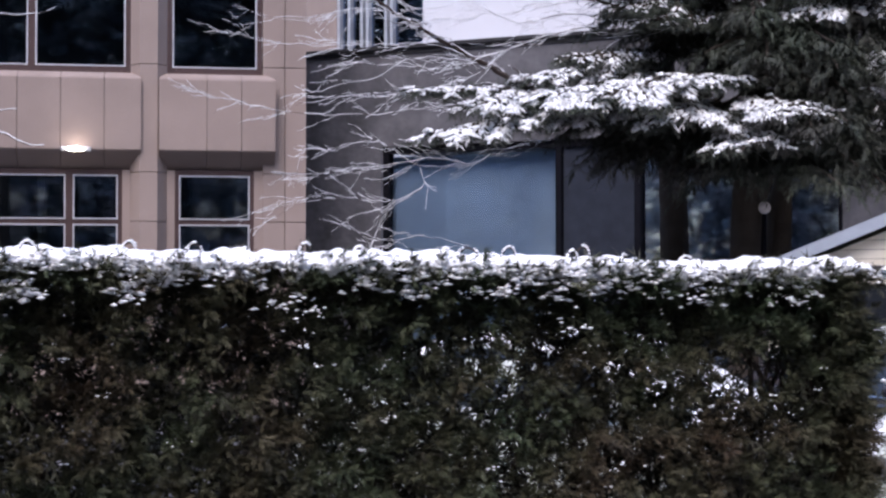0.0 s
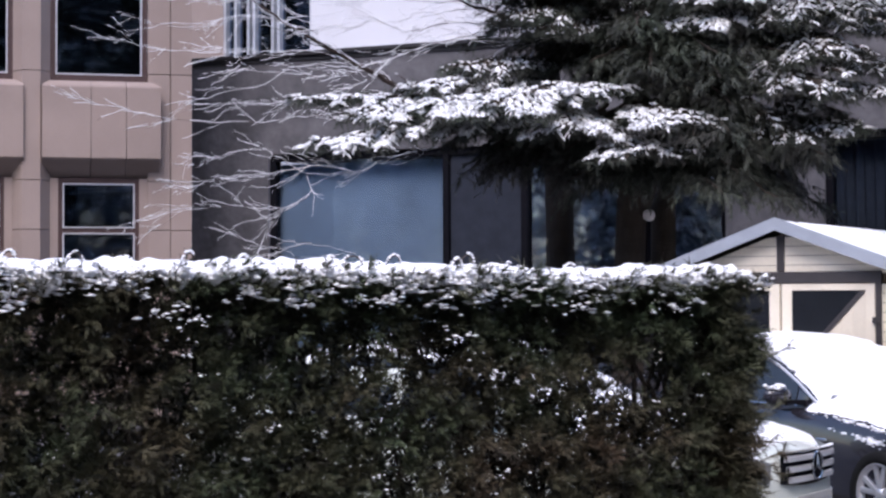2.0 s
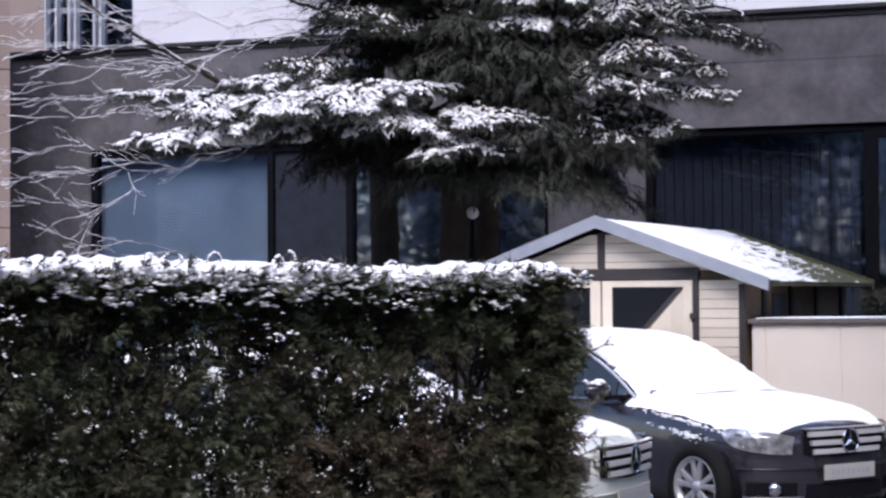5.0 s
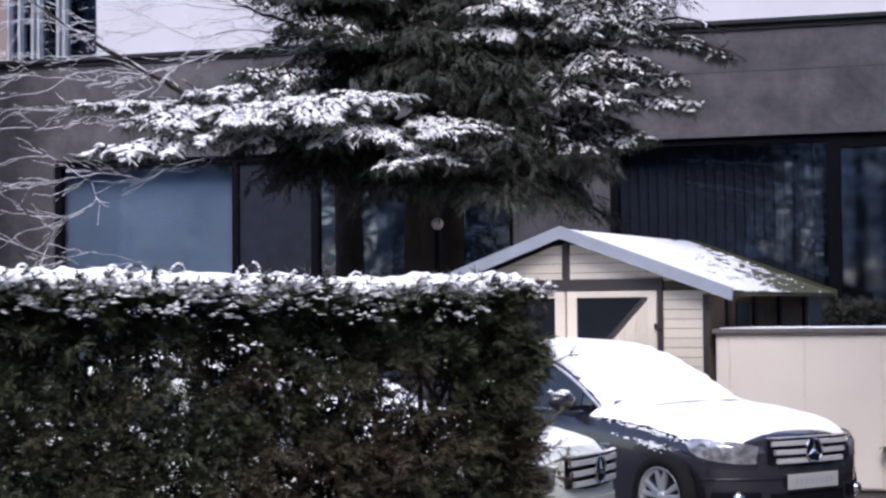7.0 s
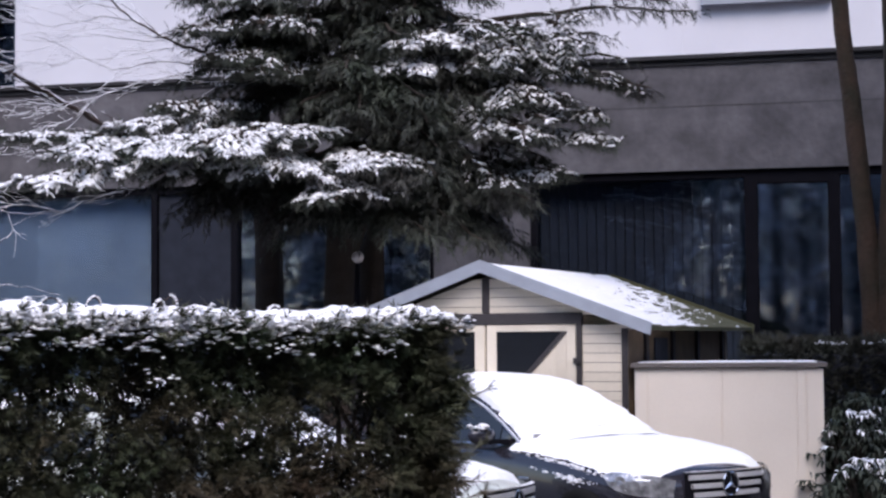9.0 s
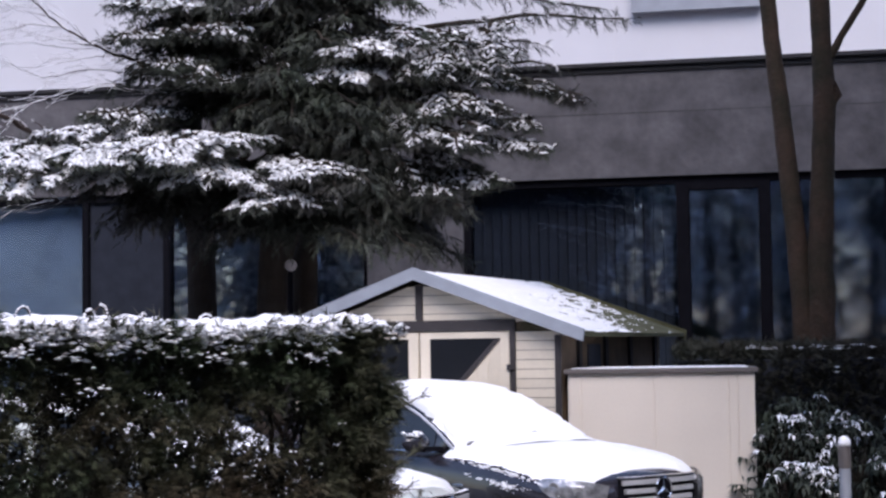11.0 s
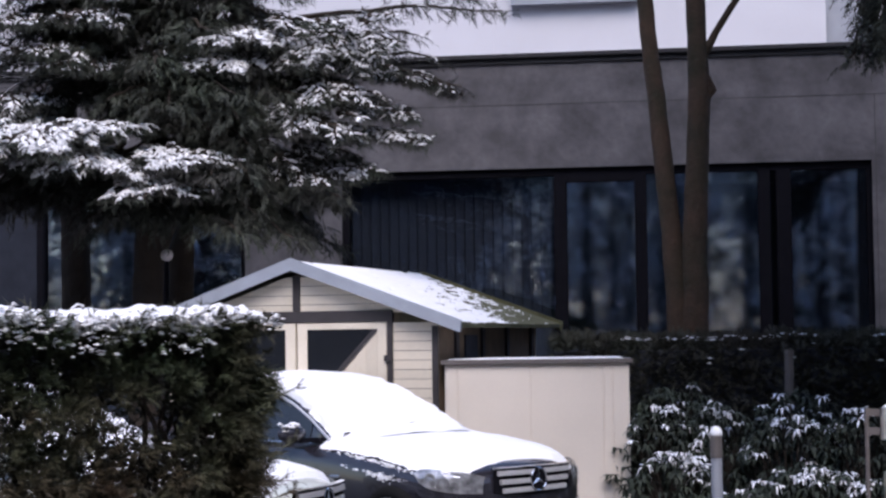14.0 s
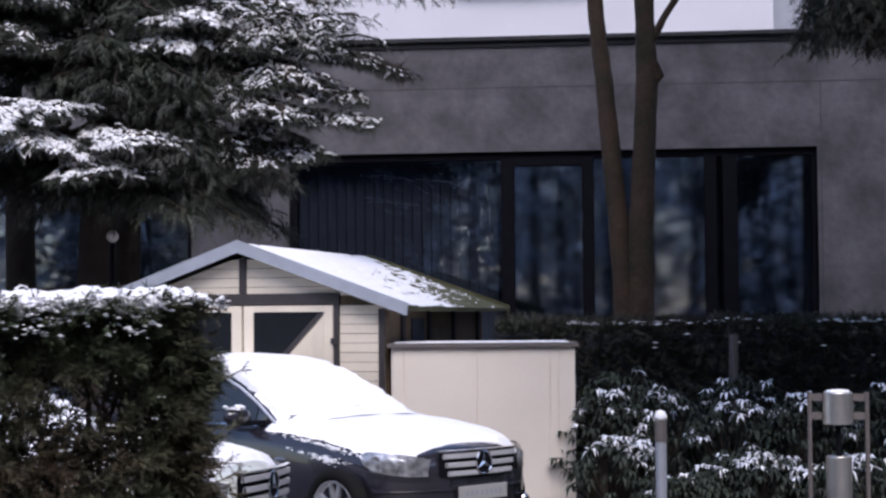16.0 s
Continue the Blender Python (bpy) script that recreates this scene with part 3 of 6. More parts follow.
def front_hedge():
    m = pose(0.56, 9.02, 0, 0, 0, 215)      # local x runs from the open end along the hedge, y towards the yard behind... outward is +y
    h = thing("hedge", m, "clipped dark yew hedge with snow on its top", "hedge")
    L, T, H = 6.4, 0.62, 1.79
    rnd = random.Random(11)
    leaf, inner = MB(), MB()

    def top(a):
        return H + 0.012 * a * 0.6 + 0.03 * noise.noise((a * 1.3, 0, 0)) + 0.015 * noise.noise((a * 5, 2, 0))

    def face_y(a, z):
        return 0.05 * noise.noise((a * 2.4, z * 2.4, 8)) + 0.035 * noise.noise((a * 6, z * 6, 9))

    # tufts: rounded heads of short sprays, lit above and dark below, with deep pockets between them
    n = 0
    while n < 3300:
        a, z = rnd.uniform(0.0, L), rnd.uniform(0.45, H + 0.02)
        g = hedge_gap(a, z)
        if z > top(a) or g > rnd.uniform(-0.03, 0.1):
            continue
        n += 1
        depth = 0.3 * max(0, 0.42 + 0.9 * noise.noise((a * 5.5, z * 8.5, 33)) + 0.35 * noise.noise((a * 15, z * 19, 7))) * rnd.uniform(0.7, 1.2)
        c = Vector((a, face_y(a, z) - depth, z))
        lead = Vector((rnd.gauss(0, 0.45), 1.0, rnd.gauss(0.0, 0.4))).normalized()
        big = rnd.uniform(0.7, 1.25)
        for k in range(21):
            d = (lead + Vector((rnd.gauss(0, 0.7), rnd.gauss(0, 0.4), rnd.gauss(0.12, 0.5)))).normalized()
            frond(leaf, c + d * (0.035 * big * rnd.random()) + lead * 0.02, d, Vector((rnd.gauss(0, .6), rnd.gauss(0, .5), 1)), rnd.uniform(0.03, 0.06) * big, rnd.uniform(0.012, 0.021) * big, rnd)
    # the open end, the top and the back
    for k in range(15000):
        z = rnd.uniform(0.45, H)
        p = Vector((0.06 + 0.16 * noise.noise((z * 4.6, 3, 3)) + rnd.uniform(-0.04, 0.1) + 0.05 * (1.3 - z) + 0.42 * max(0, z - 1.5), -rnd.uniform(0, T), z))
        frond(leaf, p, Vector((-1, rnd.gauss(0.2, 0.5), rnd.gauss(-0.1, 0.5))), Vector((0, rnd.gauss(0, .3), 1)), rnd.uniform(0.035, 0.085), rnd.uniform(0.012, 0.024), rnd)
    # short sprigs poking through the front edge of the snow
    for k in range(420):
        a = rnd.uniform(0, L)
        c = Vector((a, 0.0, top(a) - rnd.uniform(0.0, 0.1)))
        lead = Vector((rnd.gauss(0, 0.4), 1.0, rnd.gauss(0.35, 0.4))).normalized()
        for j in range(6):
            frond(leaf, c + lead * rnd.uniform(0.02, 0.09), lead + Vector((rnd.gauss(0, 0.5), rnd.gauss(0, 0.2), rnd.gauss(0, 0.4))), Vector((rnd.gauss(0, .5), rnd.gauss(0, .5), 1)), rnd.uniform(0.04, 0.075), rnd.uniform(0.013, 0.024), rnd)
    for k in range(4200):
        a = rnd.uniform(0, L)
        p = Vector((a, -rnd.uniform(0, T), top(a) - rnd.uniform(0.02, 0.1)))
        frond(leaf, p, Vector((rnd.gauss(0, 0.6), rnd.gauss(0, 0.6), 0.8)), Vector((0, 1, 0.2)), rnd.uniform(0.04, 0.08), 0.02, rnd)
    # longer sprays reaching out of the open end
    for k in range(70):
        z = rnd.uniform(0.6, 1.6)
        c = Vector((0.08, -rnd.uniform(0.0, T), z))
        lead = Vector((-1, rnd.gauss(0.15, 0.4), rnd.gauss(0.05, 0.4))).normalized()
        ln = rnd.uniform(0.12, 0.3) * (1.0 if z < 1.5 else 0.7)
        leaf.tube([c, c + lead * ln], [0.004, 0.002], 4)
        for j in range(26):
            u = rnd.random()
            s = Vector((rnd.gauss(0, 0.5), rnd.gauss(0, 0.5), rnd.gauss(-0.1, 0.5)))
            frond(leaf, c + lead * (ln * u), lead * 0.9 + s, Vector((rnd.gauss(0, .5), rnd.gauss(0, .5), 1)), rnd.uniform(0.04, 0.075), rnd.uniform(0.012, 0.022), rnd)
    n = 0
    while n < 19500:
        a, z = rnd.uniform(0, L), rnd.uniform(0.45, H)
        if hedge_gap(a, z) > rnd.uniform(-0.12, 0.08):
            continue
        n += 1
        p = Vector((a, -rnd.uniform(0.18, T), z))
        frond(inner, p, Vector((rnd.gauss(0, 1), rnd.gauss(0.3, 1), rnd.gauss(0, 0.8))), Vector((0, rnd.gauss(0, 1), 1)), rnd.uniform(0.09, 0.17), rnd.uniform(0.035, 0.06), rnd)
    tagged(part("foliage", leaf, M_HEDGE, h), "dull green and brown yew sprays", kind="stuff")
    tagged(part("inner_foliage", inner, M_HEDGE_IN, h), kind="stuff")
    # stems inside
    for k in range(34):
        a = (0.15 + k * 0.25 if k < 26 else 0.2 + (k - 26) * 0.17) + rnd.uniform(-0.06, 0.06)
        path = [(a + rnd.uniform(-0.05, 0.05) * j, -0.32 + rnd.uniform(-0.08, 0.08), 0.0 + j * 0.42) for j in range(5)]
        part("stem", MB().tube(path, [0.03, 0.026, 0.02, 0.014, 0.007], 6), M_DARKBARK, h)
    # snow: a lumpy cap and clumps caught on the upper face
    rows = []
    n = 680
    for j in range(n + 1):
        a = 0.09 + j / n * (L - 0.09)
        drop = 0.012 + 0.045 * noise.noise((a * 3.1, 9, 4)) + 0.05 * noise.noise((a * 9, 3, 4)) + 0.05 * noise.noise((a * 24, 1, 4)) + 0.03 * noise.noise((a * 55, 7, 4))
        drop = min(0.1, max(-0.022, drop))
        tz = top(a)
        ends = min(1, j / 12)
        row = []
        for y, z in ((-0.02, tz - drop - 0.012), (0.03, tz - drop - 0.006), (0.055, tz - drop * 0.7 + 0.004), (0.06, tz - drop * 0.35 + 0.012), (0.05, tz + 0.022), (0.03, tz + 0.036)):
            row.append((a, y + 0.022 * noise.noise((a * 7, z * 9, 3)) + 0.012 * noise.noise((a * 20, z * 20, 3)), z))
        for k in range(12):
            w = k / 11
            y = 0.01 - w * (T + 0.06)
            z = tz + (0.052 + 0.034 * noise.noise((a * 4, y * 4, 5)) + 0.024 * noise.noise((a * 13, y * 13, 6))) * (1 if w < 0.9 else 0.2)
            row.append((a, y, tz - 0.02 + (z - tz + 0.02) * (0.4 + 0.6 * ends)))
        rows.append(row)
    snow = MB().grid([r[::-1] for r in rows])
    part("snow_cap", snow, M_SNOW, h, "lumpy snow cap", smooth=True)
    clumps = MB()
    n = 0
    while n < 260:
        a = L * rnd.random() ** 0.8
        down = rnd.expovariate(1 / (0.022 + 0.021 * min(2.8, a)))
        if down > 0.55 or noise.noise((a * 2.6, down * 5, 12)) < -0.2 + down * 1.1:
            continue
        n += 1
        z = top(a) - down + 0.012
        run = rnd.uniform(0.015, 0.06)
        for k in range(rnd.randint(5, 16)):
            r = rnd.uniform(0.005, 0.017) * (1.1 - min(0.5, down * 1.2))
            x = rnd.gauss(0, run)
            lump(clumps, (a + x, face_y(a, z) + rnd.uniform(0.015, 0.07), z - abs(x) * 0.35 + rnd.gauss(0, 0.009)), r * rnd.uniform(1.2, 2.4), r, r * rnd.uniform(0.5, 0.9), rnd, rnd.uniform(-0.5, 0.5))
    # crumbs that roughen the lip and the top of the cap
    for k in range(2000):
        a = rnd.uniform(0.02, L)
        z = top(a) + 0.045 - 0.075 * rnd.random() ** 1.3
        r = rnd.uniform(0.005, 0.017)
        y = 0.055 if z < top(a) + 0.02 else rnd.uniform(-0.12, 0.05)
        lump(clumps, (a, y + rnd.uniform(-0.02, 0.015), z + (0.012 * noise.noise((a * 13, y * 13, 6)) if y < 0.05 else 0)), r * rnd.uniform(1.0, 1.6), r, r * rnd.uniform(0.7, 1.0), rnd, rnd.uniform(0, 3))
    for k in range(420):
        a, z = rnd.uniform(0.3, L), 0.6 + 1.1 * rnd.random() ** 0.6
        if noise.noise((a * 2.4, z * 3, 22)) + 0.5 * noise.noise((a * 9, z * 9, 2)) < 0.16:
            continue
        for q in range(rnd.randint(1, 4)):
            r = rnd.uniform(0.003, 0.008)
            lump(clumps, (a + rnd.gauss(0, 0.015), face_y(a, z) + rnd.uniform(-0.03, 0.03), z + rnd.gauss(0, 0.006)), r * 1.8, r, r * 0.7, rnd)
    # bent dry tendrils standing above the cap, thick with snow
    for a, r, up in ((0.2, 0.02, 0.8), (1.157, 0.04, 0.9), (1.5, 0.022, 1.0), (1.725, 0.04, 1.25), (1.78, 0.028, 1.2), (2.11, 0.04, 1.1), (2.32, 0.055, 0.75), (2.43, 0.025, 1.1), (2.85, 0.025, 1.0), (3.10, 0.035, 1.2), (3.39, 0.05, 0.6), (3.6, 0.038, 1.1), (3.88, 0.03, 1.1), (4.3, 0.03, 0.9), (4.75, 0.04, 1.0), (5.4, 0.03, 1.0)):
        start = rnd.uniform(-0.2, 0.3)
        span = rnd.uniform(2.4, 3.6)
        base = top(a) + 0.03
        arc = [Vector((a + r * math.cos(start + span * k / 12), -0.03 + 0.015 * math.sin(3.0 * k / 12), base + r * up * 1.5 * max(-0.2, math.sin(start + span * k / 12)))) for k in range(13)]
        part("tendril", MB().tube(arc, [0.004] * 13, 5), M_TWIG, h)
        for p in arc[1:-1]:
            if rnd.random() < 0.85:
                q = rnd.uniform(0.006, 0.012)
                lump(clumps, (p.x, p.y + 0.003, p.z + 0.006), q * 1.2, q, q, rnd, rnd.uniform(0, 3))
    tagged(part("snow_clumps", clumps, M_SNOW, h, smooth=True), "small snow clumps on the sprays", kind="stuff")
    return h


front_hedge()


def back_hedge():
    m = pose(-6.3, 23.15, 0, 0, 0, -17)
    h = thing("back_hedge", m, "dark clipped hedge below the office windows with a dusting of snow", "hedge")
    rnd = random.Random(21)
    leaf, snow = MB(), MB()
    H, y0 = 1.62, -3.5
    for k in range(22000):
        a = rnd.uniform(11.5, 19.5)
        if rnd.random() < 0.72:
            z, y = rnd.uniform(0.3, H), y0 + rnd.uniform(0, 0.15) + 0.06 * noise.noise((a * 2, k % 7, 0))
            way = Vector((rnd.gauss(0, 0.6), -1, rnd.gauss(0.1, 0.5)))
        else:
            z, y = H - rnd.uniform(0, 0.1) + 0.04 * noise.noise((a * 2.5, 0, 3)), y0 + rnd.uniform(0, 0.8)
            way = Vector((rnd.gauss(0, 0.6), rnd.gauss(-0.3, 0.5), 1))
        frond(leaf, Vector((a, y, z)), way, Vector((rnd.gauss(0, .4), rnd.gauss(0, .4), 1)), rnd.uniform(0.08, 0.16), rnd.uniform(0.025, 0.05), rnd)
    part("core", MB().box(11.5, y0 + 0.14, 0, 19.5, y0 + 0.7, H - 0.1), M_ROOM, h)
    tagged(part("foliage", leaf, M_BACKHEDGE, h), kind="stuff")
    for k in range(800):
        a = rnd.uniform(12.2, 19.5)
        if noise.noise((a * 1.5, 1, 1)) < rnd.uniform(-0.3, 0.3) - (a - 14) * 0.08:
            continue
        r = rnd.uniform(0.008, 0.02)
        down = rnd.expovariate(4) if rnd.random() < 0.06 else 0
        lump(snow, (a, y0 + rnd.uniform(-0.06, 0.35) if not down else y0 - 0.08, H + 0.02 + 0.05 * noise.noise((a * 2.5, 0, 3)) + rnd.uniform(-0.015, 0.02) - down), r * 2, r, r * 0.7, rnd)
    tagged(part("snow", snow, M_SNOW, h, smooth=True), kind="stuff")
    return h


back_hedge()


# ---- trees ----
def curve(a, b, sag, n, rnd, wob=0.0):
    a, b = Vector(a), Vector(b)
    out = []
    for k in range(n + 1):
        s = k / n
        p = a.lerp(b, s)
        p.z += sag * 4 * s * (1 - s)
        if 0 < k < n and wob:
            p += Vector((rnd.gauss(0, wob), rnd.gauss(0, wob), rnd.gauss(0, wob)))
        out.append(p)
    return out


def snow_finger(mb, path, r, rnd):
    """A ridge of snow lying along a drooping twig."""
    n = len(path)
    radii = [r * rnd.uniform(0.75, 1.15) * (0.55 + 0.7 * math.sin(math.pi * (0.15 + 0.8 * k / (n - 1)))) for k in range(n)]
    radii[-1] *= 0.35
    mb.tube([Vector(p) + Vector((0, 0, r * 0.55)) for p in path], radii, 5)


def bough(wood, leaf, snow, a, b, width, cover, rnd, needle=0.12, step=0.075, lean=0.0, droop=0.42, fine=1.0):
    """A flat drooping spray: a limb with side twigs, needle fronds and snow on top."""
    axis = curve(a, b, 0.03 * (Vector(b) - Vector(a)).length, 8, rnd, 0.015)
    long = (Vector(b) - Vector(a)).length
    wood.tube(axis, [0.028 * (1 - k / 9) + 0.005 for k in range(9)], 5)
    n = max(6, int(long / step))
    for k in range(n + 1):
        s = 0.12 + 0.88 * k / n
        q = s * 8
        i = min(7, int(q))
        p = axis[i].lerp(axis[i + 1], q - i)
        fwd = (axis[i + 1] - axis[i]).normalized()
        side = fwd.cross(Vector((0, 0, 1))).normalized()
        for sgn in ((-1, 1) if k < n else (0,)):
            ln = width * (0.35 + 0.75 * math.sin(math.pi * min(1, 0.22 + s * 0.72))) * rnd.uniform(0.6, 1.1)
            if k == n:
                ln = width * 0.5
            way = (fwd * rnd.uniform(0.6, 0.95) + side * sgn * rnd.uniform(0.7, 1.0) + Vector((0, 0, rnd.uniform(-0.05, 0.28)))).normalized()
            way.z += lean * way.y
            path = []
            for j in range(5):
                u = j / 4
                path.append(p + way * (ln * u) + Vector((0, 0, 0.12 * ln * u - droop * ln * u * u)) + Vector((rnd.gauss(0, .006), rnd.gauss(0, .006), 0)))
            m = max(4, int(ln / 0.05))
            for j in range(m):
                u = (j + rnd.random()) / m * 3.999
                c = path[int(u)].lerp(path[int(u) + 1], u - int(u))
                d = (path[int(u) + 1] - path[int(u)]).normalized()
                frond(leaf, c + Vector((rnd.gauss(0, .012), rnd.gauss(0, .012), rnd.gauss(-0.01, .012))), d + Vector((rnd.gauss(0, .55), rnd.gauss(0, .55), rnd.gauss(-0.3, .35))), Vector((rnd.gauss(0, .5), rnd.gauss(0, .5), 1)), needle * rnd.uniform(0.7, 1.3), needle * rnd.uniform(0.2, 0.34), rnd)
            if rnd.random() < cover:
                r = rnd.uniform(0.005, 0.0115) * (0.42 + 0.76 * cover) * fine
                snow_finger(snow, path, r, rnd)
                if ln > 0.07:
                    for w in range(int(2 + 5 * cover)):
                        u = rnd.uniform(0.6, 3.9)
                        c = path[int(u)].lerp(path[int(u) + 1], u - int(u))
                        d = way.cross(Vector((0, 0, 1))).normalized() * rnd.choice((-1, 1))
                        e = (way * rnd.uniform(0.5, 1.0) + d * rnd.uniform(0.4, 0.9)).normalized()
                        l2 = rnd.uniform(0.022, 0.06)
                        q = r * rnd.uniform(0.55, 0.9)
                        snow.tube([c + Vector((0, 0, q * 0.7)), c + e * l2 * 0.6 + Vector((0, 0, q * 0.5 - 0.12 * l2)), c + e * l2 - Vector((0, 0, 0.45 * l2))], [q, q, q * 0.35], 4)
                if cover > 0.7 and rnd.random() < 0.85:
                    u = rnd.uniform(0, 2.2)
                    c = path[int(u)].lerp(path[int(u) + 1], u - int(u))
                    q = rnd.uniform(0.016, 0.036) * fine
                    lump(snow, c + Vector((0, 0, 0.006)), q * 1.5, q, q * 0.6, rnd, rnd.uniform(0, 3))


def conifer():
    t = thing("conifer_tree", pose(-0.21, 18.0, 0), "dark evergreen conifer with layered snow-laden boughs", "tree")
    inv = Matrix.Translation((0.21, -18.0, 0))
    rnd = random.Random(31)
    wood, leaf, snow = MB(), MB(), MB()
    part("trunk", MB().tube([inv @ Vector(p) for p in ((-0.23, 18.0, 0), (-0.22, 18.0, 1.6), (-0.18, 18.02, 2.6), (-0.1, 18.05, 4.2), (0.05, 18.1, 6.2), (0.1, 18.1, 9.2))], [0.2, 0.165, 0.16, 0.13, 0.09, 0.02], 12), M_DARKBARK, t, smooth=True)
    part("trunk", MB().tube([inv @ Vector(p) for p in ((0.12, 18.3, 0), (0.12, 18.3, 1.7), (0.15, 18.3, 2.6), (0.3, 18.3, 3.6), (0.75, 18.3, 5.0), (0.95, 18.3, 7.6))], [0.17, 0.15, 0.14, 0.12, 0.09, 0.02], 12), M_DARKBARK, t, smooth=True)
    part("trunk", MB().tube([inv @ Vector(p) for p in ((-0.2, 18.0, 2.2), (-0.1, 17.98, 2.5), (0.02, 18.05, 2.85), (0.1, 18.15, 3.3))], [0.09, 0.075, 0.07, 0.05], 10), M_DARKBARK, t, smooth=True)
    # laden boughs: foot, tip, spread, snow cover
    laden = [
        ((-1.3, 17.9, 3.66), (-3.42, 16.64, 3.68), 0.26, 0.9), ((-1.2, 17.5, 3.55), (-3.05, 16.32, 3.22), 0.38, 0.95),
        ((-1.0, 18.0, 3.98), (-2.25, 17.04, 3.84), 0.32, 0.85), ((-0.9, 18.2, 4.2), (-1.85, 17.29, 4.05), 0.28, 0.6), ((-1.1, 17.6, 3.72), (-2.7, 16.5, 3.5), 0.34, 0.95),
        ((-0.9, 17.4, 3.8), (-2.0, 16.4, 3.55), 0.4, 0.95), ((-0.7, 17.3, 3.85), (-1.35, 16.26, 3.56), 0.36, 0.85),
        ((-1.1, 17.6, 3.85), (-0.45, 16.8, 3.74), 0.3, 0.95), ((-0.9, 17.6, 3.7), (-0.75, 16.5, 3.36), 0.36, 0.9),
        ((-0.26, 17.6, 3.64), (0.28, 16.6, 3.42), 0.32, 0.8), ((-0.37, 17.5, 3.42), (-0.1, 16.5, 3.12), 0.28, 0.85),
        ((-0.03, 17.8, 3.28), (0.52, 16.79, 3.12), 0.12, 0.6), ((1.0, 17.9, 4.75), (0.43, 16.99, 4.40), 0.3, 0.9),
        ((0.9, 18.0, 4.95), (0.75, 16.9, 4.66), 0.3, 0.9), ((0.88, 18.2, 3.97), (2.50, 17.42, 3.72), 0.32, 0.42),
        ((1.05, 18.2, 3.6), (1.98, 17.29, 3.38), 0.26, 0.75), ((1.06, 18.2, 4.33), (2.45, 17.73, 4.02), 0.3, 0.32),
        ((1.06, 18.2, 4.75), (2.30, 17.85, 4.50), 0.3, 0.25), ((0.91, 17.8, 4.18), (1.66, 16.75, 3.72), 0.32, 0.35),
        ((0.86, 17.9, 3.56), (1.56, 16.95, 3.24), 0.22, 0.7), ((1.3, 18.0, 4.5), (1.75, 16.95, 4.12), 0.32, 0.35),
        ((1.2, 18.0, 4.9), (1.55, 17.0, 4.55), 0.32, 0.4), ((1.48, 18.2, 4.66), (2.93, 18.06, 4.34), 0.3, 0.2),
        ((-0.62, 18.1, 4.75), (-1.25, 17.2, 4.55), 0.2, 0.25), ((-0.5, 18.1, 5.0), (-1.6, 17.3, 4.85), 0.3, 0.25), ((-0.4, 18.1, 4.8), (-1.3, 17.2, 4.55), 0.3, 0.2),
        ((-0.5, 18.2, 5.3), (-1.5, 17.4, 5.2), 0.3, 0.45), ((-0.3, 18.0, 4.6), (-1.0, 17.1, 4.4), 0.25, 0.2), ((-0.5, 18.2, 5.1), (-0.9, 17.2, 4.9), 0.3, 0.3),
    ]
    for a, b, w, c in laden:
        a, b = inv @ Vector(a), inv @ Vector(b)
        fine = 1.0 if c > 0.55 else 0.8
        c = c if c > 0.55 else 0.35 + c
        bough(wood, leaf, snow, a, b, w * 0.42, c, rnd, 0.11, 0.036, 0.2, 0.26, fine)
        fwd = (b - a).normalized()
        side = fwd.cross(Vector((0, 0, 1))).normalized()
        for k in range(14):
            s = 0.12 + 0.84 * k / 13
            p = a.lerp(b, s) + Vector((0, 0, 0.12 * (b - a).length * s * (1 - s)))
            ln = w * (0.9 + 1.1 * math.sin(math.pi * s)) * rnd.uniform(0.7, 1.15)
            q = p + (fwd * 0.75 + side * (1 if k % 2 else -1) * rnd.uniform(0.5, 1.0)).normalized() * ln
            q.z += 0.2 * (q.y - p.y) - ln * rnd.uniform(-0.02, 0.16)
            bough(wood, leaf, snow, p, q, w * 0.3, c, rnd, 0.09, 0.04, 0.2, 0.26, fine)
    # a frosted curtain of short sprays on the outer side
    for k in range(64):
        x, z = rnd.uniform(0.85, 2.15), rnd.uniform(3.45, 4.95)
        if x > 1.5 + 0.5 * (z - 3.4):
            continue
        y = 17.45 - 0.35 * rnd.random()
        b = Vector((x + rnd.uniform(0.05, 0.3), y - rnd.uniform(0.15, 0.4), z - rnd.uniform(0.02, 0.2)))
        bough(wood, leaf, snow, inv @ Vector((x, y, z)), inv @ b, 0.13, 0.62, rnd, 0.08, 0.035, 0.1, 0.4, 0.75)
    # bare-of-snow inner and upper boughs round the stems
    for k in range(190):
        z = 3.25 + (k / 190) ** 1.15 * 5.8
        stem = rnd.random() < 0.5
        x0, y0 = (-0.1 + 0.02 * z, 18.05) if stem else (0.35 + 0.09 * (z - 3), 18.2)
        w = rnd.uniform(0, 2 * math.pi)
        if rnd.random() < 0.45:
            w = rnd.uniform(math.pi * 1.15, math.pi * 1.85)
        r = (1.45 if z < 5 else 1.45 * (1 - (z - 5) / 5.2)) * rnd.uniform(0.6, 1.05)
        r *= 1.15 if math.cos(w) > 0 else 0.85
        a = (x0, y0, z)
        b = (x0 + r * math.cos(w), y0 + r * math.sin(w), z - 0.32 * r - (0.1 if z < 4 else 0))
        bough(wood, leaf, snow, inv @ Vector(a), inv @ Vector(b), rnd.uniform(0.32, 0.5), 0.0 if rnd.random() < 0.94 else 0.2, rnd, 0.19, 0.1)
